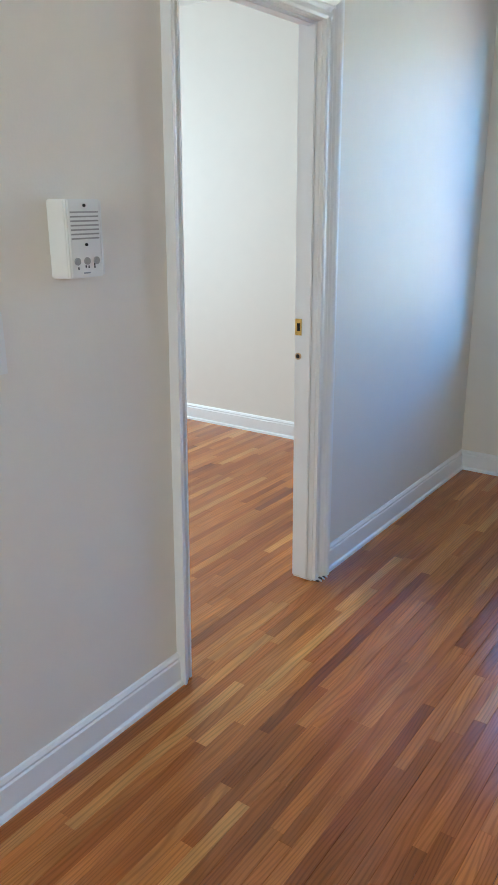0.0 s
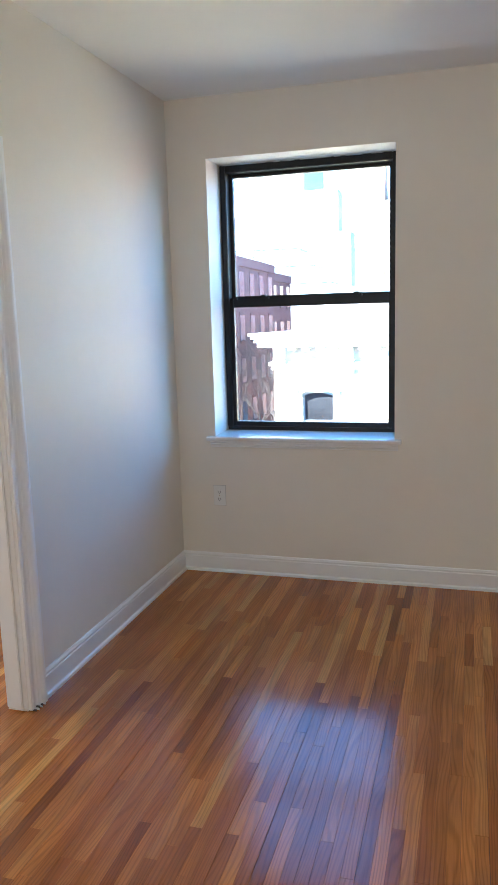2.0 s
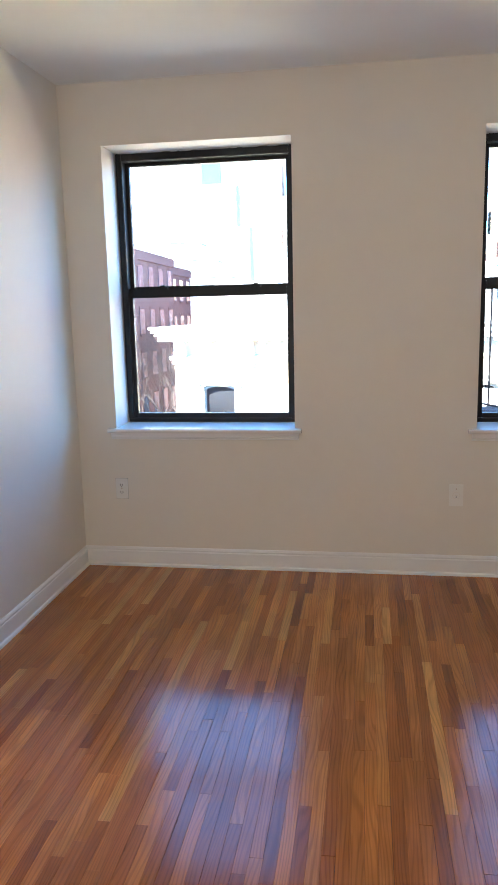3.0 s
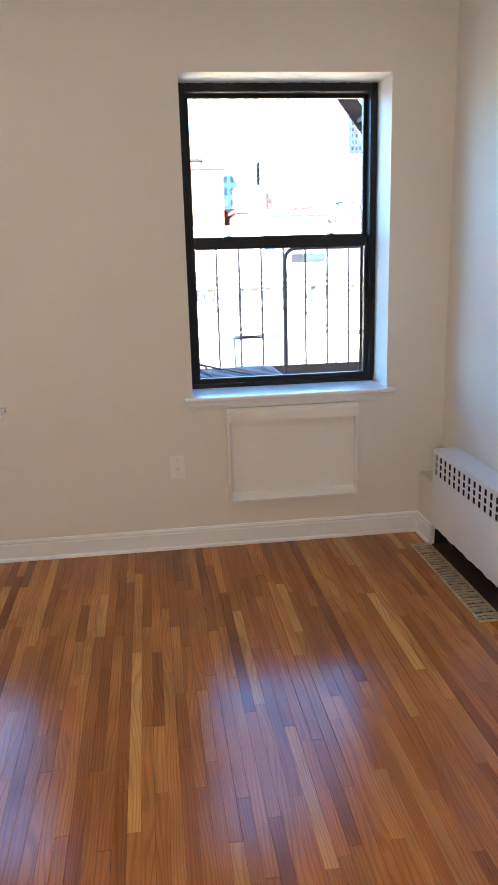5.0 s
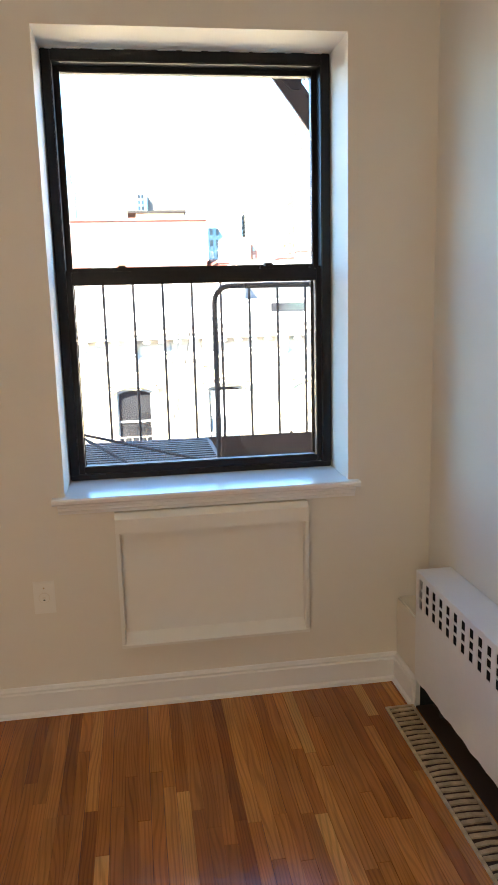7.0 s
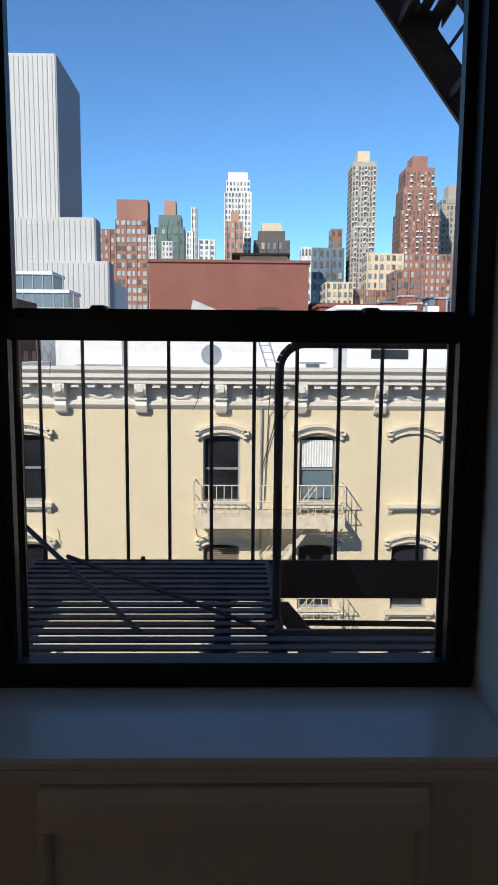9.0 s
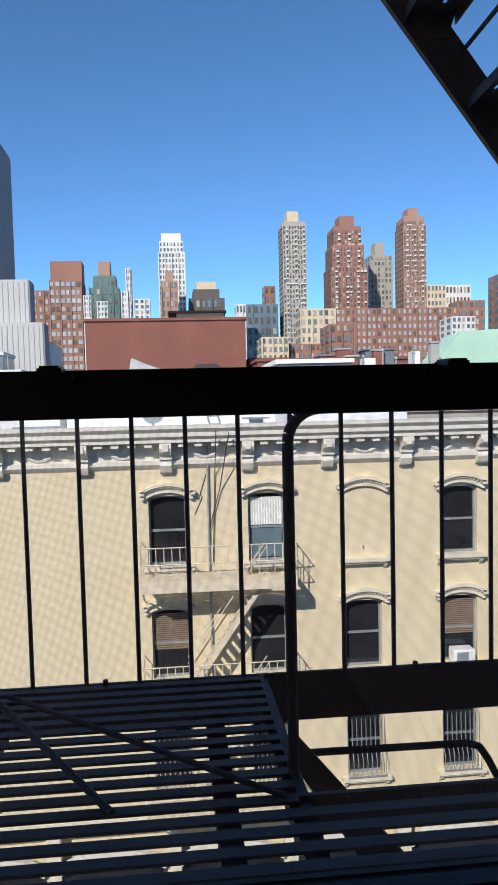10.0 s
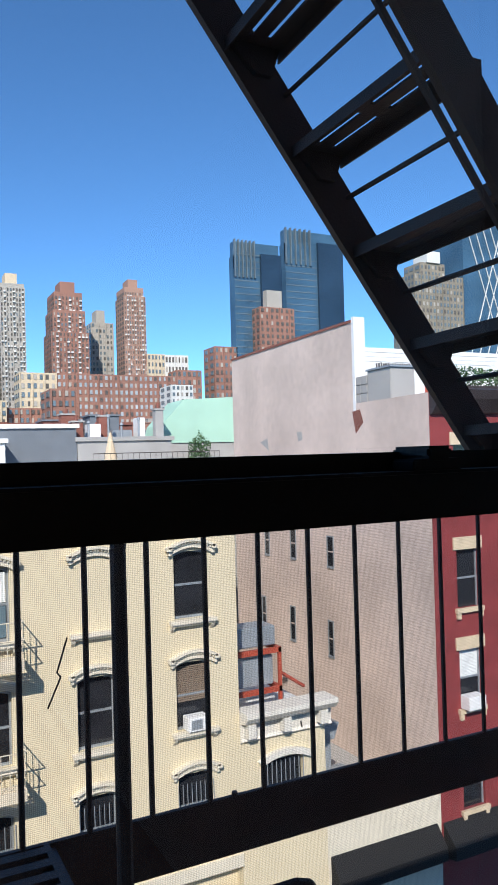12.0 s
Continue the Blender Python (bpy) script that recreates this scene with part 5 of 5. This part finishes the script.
def tower(name, x0, x1, y0, deep, top, m, label, cols, rows, tiers=(), pane=None, crown=None, base=10.0, wide=0.5):
    """A tall block: shaft, set-back tiers (inset share, top), window bays on its front and left side, roof crown."""
    t = thing(name, ((x0 + x1) / 2, y0 + deep / 2, GZ), label, "tower")
    levels = [(0.0, top)] + list(tiers)
    ledge = Shape() if pane == PALE_T else None
    z = GZ
    g, g2, g3 = Shape(), Shape(), Shape()
    pick = random.Random(int(abs(x0) * 10 + top))
    step = (top - base) / rows
    for inset, zt in levels:
        a, b = x0 + (x1 - x0) * inset, x1 - (x1 - x0) * inset
        part("shaft", B(a, b, y0 + inset * deep, y0 + deep, z, zt), m, t)
        n = max(2, round(cols * (1 - 2 * inset)))
        w_ = (b - a) / n
        zz = max(z, base)
        while zz + step <= zt + 0.01:
            for i in range(n):
                xa = a + w_ * (i + 0.5 - wide / 2)
                pick.choice((g, g, g, g2, g3)).box(xa, xa + w_ * wide * pick.choice((1, 1, 0.7)), y0 + inset * deep - 0.25, y0 + inset * deep + 0.05, zz + step * 0.25, zz + step * 0.8)
                if ledge is not None and pick.random() < (0.9 if i % 3 == 1 else 0.12):
                    ledge.box(xa - w_ * 0.15, xa + w_ * (wide + 0.1), y0 + inset * deep - 0.9, y0 + inset * deep + 0.02, zz - step * 0.05, zz + step * 0.22)
            for i in range(max(2, n // 2)):
                yy = y0 + inset * deep + deep * (1 - inset) * (i + 0.25) / max(2, n // 2)
                g.box(a - 0.25, a + 0.05, yy, yy + deep * 0.5 / max(2, n // 2), zz + step * 0.25, zz + step * 0.8)
            zz += step
        z = zt
    if ledge is not None:
        tagged(part("balconies", ledge, PALE_T, t), "", "", "", "stuff")
    tagged(part("windows", g, DARK_T if ledge is not None else pane or MIST_T, t), "", "", "", "stuff")
    tagged(part("blinds", g2, CONC_T, t), "", "", "", "stuff")
    tagged(part("bright_panes", g3, MIST_T if ledge is not None else DARK_T, t), "", "", "", "stuff")
    piers = Shape()
    for i in range(0, cols + 1, 2):
        xp = x0 + (x1 - x0) * i / cols
        piers.box(xp - 0.25, xp + 0.25, y0 - 0.5, y0 + 0.02, base, top)
    tagged(part("piers", piers, m, t), "", "", "", "stuff")
    if crown:
        ci, ct, cm = crown
        part("crown", B(x0 + (x1 - x0) * ci, x1 - (x1 - x0) * ci, y0 + deep * 0.2, y0 + deep * 0.8, z, ct), cm, t)
    return t


# white ribbed slab and its lower wings
ws = thing("white_ribbed_tower", (-36, 165, GZ), "tall white ribbed slab tower with a grey side", "tower")
for nm, a, b, c, y0, y1, z0, z1 in (("slab", -46, -31.6, 8, 150, 172, GZ, 57.5), ("wing", -46, -23.8, 11, 145, 150, GZ, 26.6), ("low_wing", -32, -20.6, 6, 140, 145, GZ, 18.0)):
    part(nm, B(a, b, y0, y1, z0, z1), SLAB_T, ws)
    part("side", B(b, b + 0.3, y0 + 0.1, y1, z0, z1 - 0.1), GREY_T, ws, "grey side wall")
    for i in range(c * 2):
        x = a + (b - a) * (i + 0.3) / (c * 2)
        part("groove", B(x, x + 0.13, y0 - 0.06, y0 + 0.01, z0, z1 - 0.5), GROOVE_T, ws)
gl = thing("glass_pavilion", (-34, 112, GZ), "blue glass upper storeys of an office block", "building")
for i in range(3):
    part("storey", B(-40, -19 - 2.4 * i, 110, 118, 5.2 + 2.6 * i, 7.3 + 2.6 * i), MIST_T, gl)
    part("band", B(-40.2, -18.8 - 2.4 * i, 109.8, 118, 7.3 + 2.6 * i, 7.8 + 2.6 * i), ROOFING, gl)
    for k in range(14):
        part("mullion", B(-39.6 + 1.45 * k, -39.48 + 1.45 * k, 109.9, 110, 5.2 + 2.6 * i, 7.3 + 2.6 * i), GREYMETAL, gl)
part("mass", B(-40, -19, 110.2, 118, GZ, 5.2), GREYMETAL, gl)

tower("brick_slab_tower", -58.9, -42.7, 400, 20, 70, BRICK_T, "red brick apartment slab with a blank top", 6, 14, pane=PALE_PANE, wide=0.72, crown=(0.0, 80.5, BRICK_T))
tower("low_brick_tower", -78, -59, 420, 20, 68, BRICK_T, "lower red brick apartment block", 6, 14, pane=PALE_PANE)
tower("green_tile_tower", -38.7, -23.4, 400, 16, 66, GREEN_T, "green and white stepped tower", 5, 12, tiers=((0.12, 72.5),), crown=(0.3, 80, ROSE_T))
for x0, x1, z in ((-39.5, -36, 60), (-33, -28, 57), (-21, -16.5, 62), (-18.5, -16, 74), (-15, -7, 58)):
    tower("white_stack_tower", x0, x1, 380, 10, z * 0.95 + 2, PALE_T, "slim white stepped tower", 3, 18)
tower("white_crown_tower", -2.4, 11.2, 400, 14, 84, PALE_T, "slim white tower with a framed crown", 8, 26, tiers=((0.04, 90),), crown=(0.12, 94.5, PALE_T))
tower("brown_front_tower", -1.2, 6.8, 380, 10, 66, ROSE_T, "small brick tower before the white one", 4, 12, crown=(0.25, 71, ROSE_T))
tower("dark_mansard_tower", 13, 31.5, 400, 16, 60, DARK_T, "dark office block with a mansard crown", 6, 8, tiers=((0.12, 65),), crown=(0.22, 69, TAN))
tower("flat_glass_block", 40, 60, 400, 20, 56.5, MIST_T, "low green-grey glass office block", 6, 8, pane=DARK_T)
tower("white_drum_tower", 36, 41, 380, 8, 54, PALE_T, "small white rounded tower", 3, 8)
tower("slim_brick_block", 57, 63, 430, 12, 71, BRICK_T, "narrow red brick apartment block", 2, 12)
tower("grey_point_tower", 63.6, 75.8, 400, 16, 98, CONC_T, "tall grey concrete apartment tower", 8, 34, pane=PALE_T, tiers=((0.0, 100),), crown=(0.25, 106, TAN), wide=0.45)
tower("brick_step_tower", 89.4, 109.2, 400, 20, 76, BRICK_T, "stepped red brick apartment tower", 10, 24, pane=PALE_T, tiers=((0.06, 88), (0.12, 98)), crown=(0.3, 104, BRICK_T), wide=0.4)
tower("grey_back_tower", 119, 132, 430, 16, 88, CONC_T, "grey apartment tower behind", 6, 24, crown=(0.3, 96, CONC_T))
tower("rose_point_tower", 129.6, 142.2, 400, 16, 98, ROSE_T, "tall rose brick apartment tower", 9, 32, pane=PALE_T, tiers=((0.06, 103),), crown=(0.28, 108, ROSE_T), wide=0.4)
tower("long_brick_block", 82.6, 144, 360, 20, 48.5, BRICK_T, "long red brick loft building with rows of windows", 24, 8, pane=PALE_PANE, base=20)
tower("cream_corner_block", 62, 78, 340, 14, 46, TAN, "cream corner apartment house", 6, 6, base=22)
tower("beige_block", 142.5, 153, 400, 16, 66, TAN, "beige stone apartment block", 5, 14)
tower("white_grid_block", 150, 175, 420, 16, 69, PALE_T, "white gridded office block", 12, 10, pane=DARK_T, wide=0.55)
tower("brown_mid_block", 156, 171, 390, 14, 56, BRICK_T, "plain brown brick city block", 5, 10)
tower("dark_side_tower", 184, 199, 400, 16, 72, BRICK_T, "plain brown brick tower block", 5, 14)
tower("small_white_block", 33, 42, 250, 16, 25, TAN, "low tan stone city block", 5, 4, base=14)
tower("low_loft_block", 43, 54, 255, 16, 23, BRICK_T, "low brown brick loft block", 6, 4, base=12)
tower("small_brick_block", 54, 62, 240, 16, 28, BRICK_T, "low brown brick city block", 4, 5, base=12)
tower("white_roof_block", 118, 128, 300, 14, 37, PALE_T, "low white rooftop city block", 5, 4, base=26)
for i, (x0, x1, z0, z1) in enumerate(((198.3, 229.7, GZ, 127), (233.6, 275.3, GZ, 138))):
    gt = thing("blue_glass_tower", ((x0 + x1) / 2, 415, GZ), "tall blue glass office tower with a finned crown", "tower", "twin glass towers")
    part("shaft", B(x0, x1, 400, 407, z0, z1), BLUE_T, gt)
    # right half away from the sun, its shade put into a darker colour
    part("shade_face", B(x0 + (x1 - x0) * 0.55, x1 - 0.3, 398, 400, z0, z1 + 2), DUSK_T, gt)
    for k in range(6):
        x = x0 + (x1 - x0) * 0.5 * k / 6
        part("fin", B(x, x + 0.6, 398.5, 401, z1 - 13, z1 + 9.6), MIST_T, gt)
    part("crown", B(x0 + 0.3, x1 - 0.3, 401, 406, z1, z1 + 8.8), BLUE_T, gt)
    for k in range(28):
        part("floor_line", B(x0, x1, 399.85, 400, 20 + 4 * k, 20.5 + 4 * k), MIST_T, gt)
tower("brick_hat_tower", 209.5, 233, 390, 16, 95, BRICK_T, "brown brick tower with a pale cap", 7, 22, pane=DARK_T, crown=(0.28, 106, CONC_T))
tower("stone_crown_tower", 334, 377, 400, 24, 128, OLIVE_T, "grey stone tower with a stepped crown", 14, 26, tiers=((0.25, 138),), crown=(0.36, 146, PALE_T))
dg = thing("diagrid_tower", (400, 412, GZ), "faceted glass tower with a white diagonal lattice", "tower")
part("shaft", B(378, 440, 400, 430, GZ, 175), BLUE_T, dg)
for k in range(0, 8):
    part("lattice_bar", Shape().tube((378 + 7.75 * k, 399.6, 60), (378 + 7.75 * k + 40, 399.6, 175), 0.4, 4), PALE_T, dg)
    part("lattice_bar", Shape().tube((418 + 7.75 * k, 399.5, 60), (378 + 7.75 * k, 399.5, 175), 0.4, 4), PALE_T, dg)
# a low carpet of roofs that closes the distance
rnd = random.Random(11)
for k in range(70):
    x, y = rnd.uniform(-190, 330), rnd.uniform(150, 330)
    if -60 < x < -15 and y < 200:
        continue
    m = rnd.choice((BRICK_T, PALE_T, TAN, CONC_T, ROSE_T))
    top = 1.5 + (y - 1) * rnd.uniform(0.030, 0.075)
    block("far_roof", x, x + rnd.uniform(8, 18), y, y + 14, top, m, "distant flat-roofed city block", cols=6, rows=4, pane=MIST_T, z_lo=0, margin=1.0)

# ---- the avenue seen through the first window ----
ra = thing("red_corner_house", (-22, 50, GZ), "row of red brick apartment houses along the avenue", "building")
for y0, y1, x1, top in ((36, 46.6, -13.9, 5.2), (46.6, 57.2, -14.1, 5.7), (57.2, 64.5, -14.4, 5.2)):
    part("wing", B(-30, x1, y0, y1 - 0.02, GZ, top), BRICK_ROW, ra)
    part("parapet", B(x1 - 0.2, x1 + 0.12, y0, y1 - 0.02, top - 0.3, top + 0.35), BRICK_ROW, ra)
    n = max(2, int((y1 - y0) / 2.2))
    for i in range(n):
        for j in range(5):
            ya, za = y0 + (y1 - y0) * (i + 0.3) / n, top - 2.4 - 3.05 * j
            wn_ = part("window", B(x1 - 0.05, x1 + 0.03, ya, ya + 1.15, za, za + 1.75), DUSK_T, ra)
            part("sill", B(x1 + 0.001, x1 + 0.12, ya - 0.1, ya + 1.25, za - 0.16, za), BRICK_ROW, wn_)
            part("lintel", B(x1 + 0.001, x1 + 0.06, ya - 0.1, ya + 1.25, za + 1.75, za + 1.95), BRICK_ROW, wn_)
dr = thing("round_hall", (-64, 214, GZ), "pale round hall with a finned clerestory down the avenue", "building")
part("drum", Shape().tube((-64, 214, GZ), (-64, 214, 22), 14, 40), PALE_T, dr)
part("clerestory", Shape().tube((-64, 214, 22), (-64, 214, 26.5), 13.4, 40), DUSK_T, dr)
part("roof", Shape().tube((-64, 214, 26.5), (-64, 214, 27.6), 14.2, 40, 12.5), PALE_T, dr)
for k in range(40):
    a = 2 * math.pi * k / 40
    part("fin", Shape().tube((-64 + 13.8 * math.cos(a), 214 + 13.8 * math.sin(a), 22), (-64 + 13.8 * math.cos(a), 214 + 13.8 * math.sin(a), 26.5), 0.55, 6), PALE_T, dr)
tower("pale_avenue_block", -53, -27, 190, 20, 19, PALE_T, "pale office block with bands of blue glass", 12, 5, base=8, pane=BLUE_T, wide=0.85)


def bare_tree(x, y, h, seed):
    t = thing("street_tree", (x, y, GZ), "bare winter street tree on the pavement", "tree", "street trees")
    rnd = random.Random(seed)
    trunk, limbs = Shape(), Shape()
    trunk.tube((x, y, GZ), (x + 0.1, y, GZ + h * 0.4), 0.17, 8, 0.12)

    def grow(p, d, l, r, n):
        q = p + d * l
        limbs.tube(p, q, r, 5, r * 0.6)
        if n:
            for _ in range(3):
                v = (d + Vector((rnd.uniform(-0.8, 0.8), rnd.uniform(-0.8, 0.8), rnd.uniform(-0.1, 0.6)))).normalized()
                grow(q, v, l * rnd.uniform(0.6, 0.85), r * 0.6, n - 1)

    for k in range(5):
        a = k * 1.26
        grow(Vector((x + 0.1, y, GZ + h * 0.4)), Vector((math.cos(a) * 0.6, math.sin(a) * 0.6, 1)).normalized(), h * 0.2, 0.055, 5)
    part("trunk", trunk, BARK, t)
    part("crown", limbs, BARK, t)


bare_tree(-9.4, 36, 14.0, 3)
bare_tree(-11.3, 47, 15.0, 5)
bare_tree(-8.9, 45, 16.5, 8)


def parked_car(x, y, m):
    c = thing("parked_car", (x, y, GZ), "dark car parked along the avenue", "car", "parked cars")
    part("body", Shape().prism([(-2.2, 0.35), (2.2, 0.35), (2.25, 0.8), (1.5, 0.95), (0.8, 1.45), (-1.0, 1.45), (-1.8, 0.95), (-2.25, 0.85)], "x", x - 0.85, x + 0.85), m, c)
    for dx in (-0.8, 0.8):
        for dy in (-1.4, 1.4):
            part("wheel", Shape().tube((x + dx - 0.1, dy, 0.33), (x + dx + 0.1, dy, 0.33), 0.33, 12), IRON, c)
    for o in c.children:
        o.matrix_basis = Matrix.Translation((0, y, GZ - Shape.fall * y)) @ o.matrix_basis


for k, y in enumerate((28, 34, 40, 46)):
    parked_car(-10.9, y, (GREYMETAL, DARKHOLE, WHITEBOX, GREYMETAL)[k])

# ---- oak strip floor ----
Shape.fall = 0.0
tagged(part("floor", B(XL, XR, YB, 0, -0.25, -0.0035), SUBFLOOR, None, "varnished red-oak strip floor"), "", "floor", "", "structure")
floor = bpy.data.objects["floor"]
PITCH = 0.0381


TILT = random.Random(23)


def board_shape(x0, x1, y0, y1, g=None):
    """One strip, eased at its edges; seldom quite level, with a joint that is tight or open."""
    c, g = 0.0004, g or TILT.choice((0.0001, 0.0002, 0.0002, 0.0003, 0.0006))
    h = TILT.gauss(0, 0.00005)
    a, b, p, q = x0 + g, x1 - g, y0 + g, y1 - g
    vs = [(a, p, -0.0035), (b, p, -0.0035), (b, q, -0.0035), (a, q, -0.0035), (a, p, -c - h), (b, p, -c + h), (b, q, -c + h), (a, q, -c - h), (a + c, p + c, -h), (b - c, p + c, h), (b - c, q - c, h), (a + c, q - c, -h)]
    fs = [(8, 9, 10, 11)]
    for i in range(4):
        j = (i + 1) % 4
        fs += [(i, j, 4 + j, 4 + i), (4 + i, 4 + j, 8 + j, 8 + i)]
    return vs, fs


rnd = random.Random(7)
rest = Shape()
singles = []
x = XL
while x < XR - 0.001:
    x1 = min(x + PITCH, XR)
    y = -rnd.uniform(0.2, 0.9)
    prev = 0.0
    while prev > YB + 0.001:
        y = max(y, YB)
        inside = 0.4 < (x + x1) / 2 < 3.2 and prev > -2.6
        if inside:
            singles.append((x, x1, y, prev))
        elif x > -0.13 or prev > -4.4:
            rest.add(*board_shape(x, x1, y, prev))
        prev = y
        y -= rnd.choice((0.35, 0.5, 0.65, 0.8, 1.0, 1.25)) * rnd.uniform(0.85, 1.15)
    x = x1
extra = singles[300:]
for s_ in extra:
    rest.add(*board_shape(*s_))
tagged(part("strips", rest, OAK_REST, floor), "", "", "", "stuff")
UNIT = Shape()
UNIT.add(*board_shape(0, PITCH, 0, 1, 0.0001))
unit = UNIT.mesh("board", OAK)
for a, b, p, q in singles[:300]:
    o = new("board", unit)
    o.parent = floor
    slack = TILT.choice((0.0, 0.0001, 0.0002, 0.0005, 0.0009))
    o.location, o.scale = (a, p, 0), ((b - a - slack) / PITCH, q - p - slack, 1)
    o.rotation_euler = (0, TILT.gauss(0, 0.0022), 0)
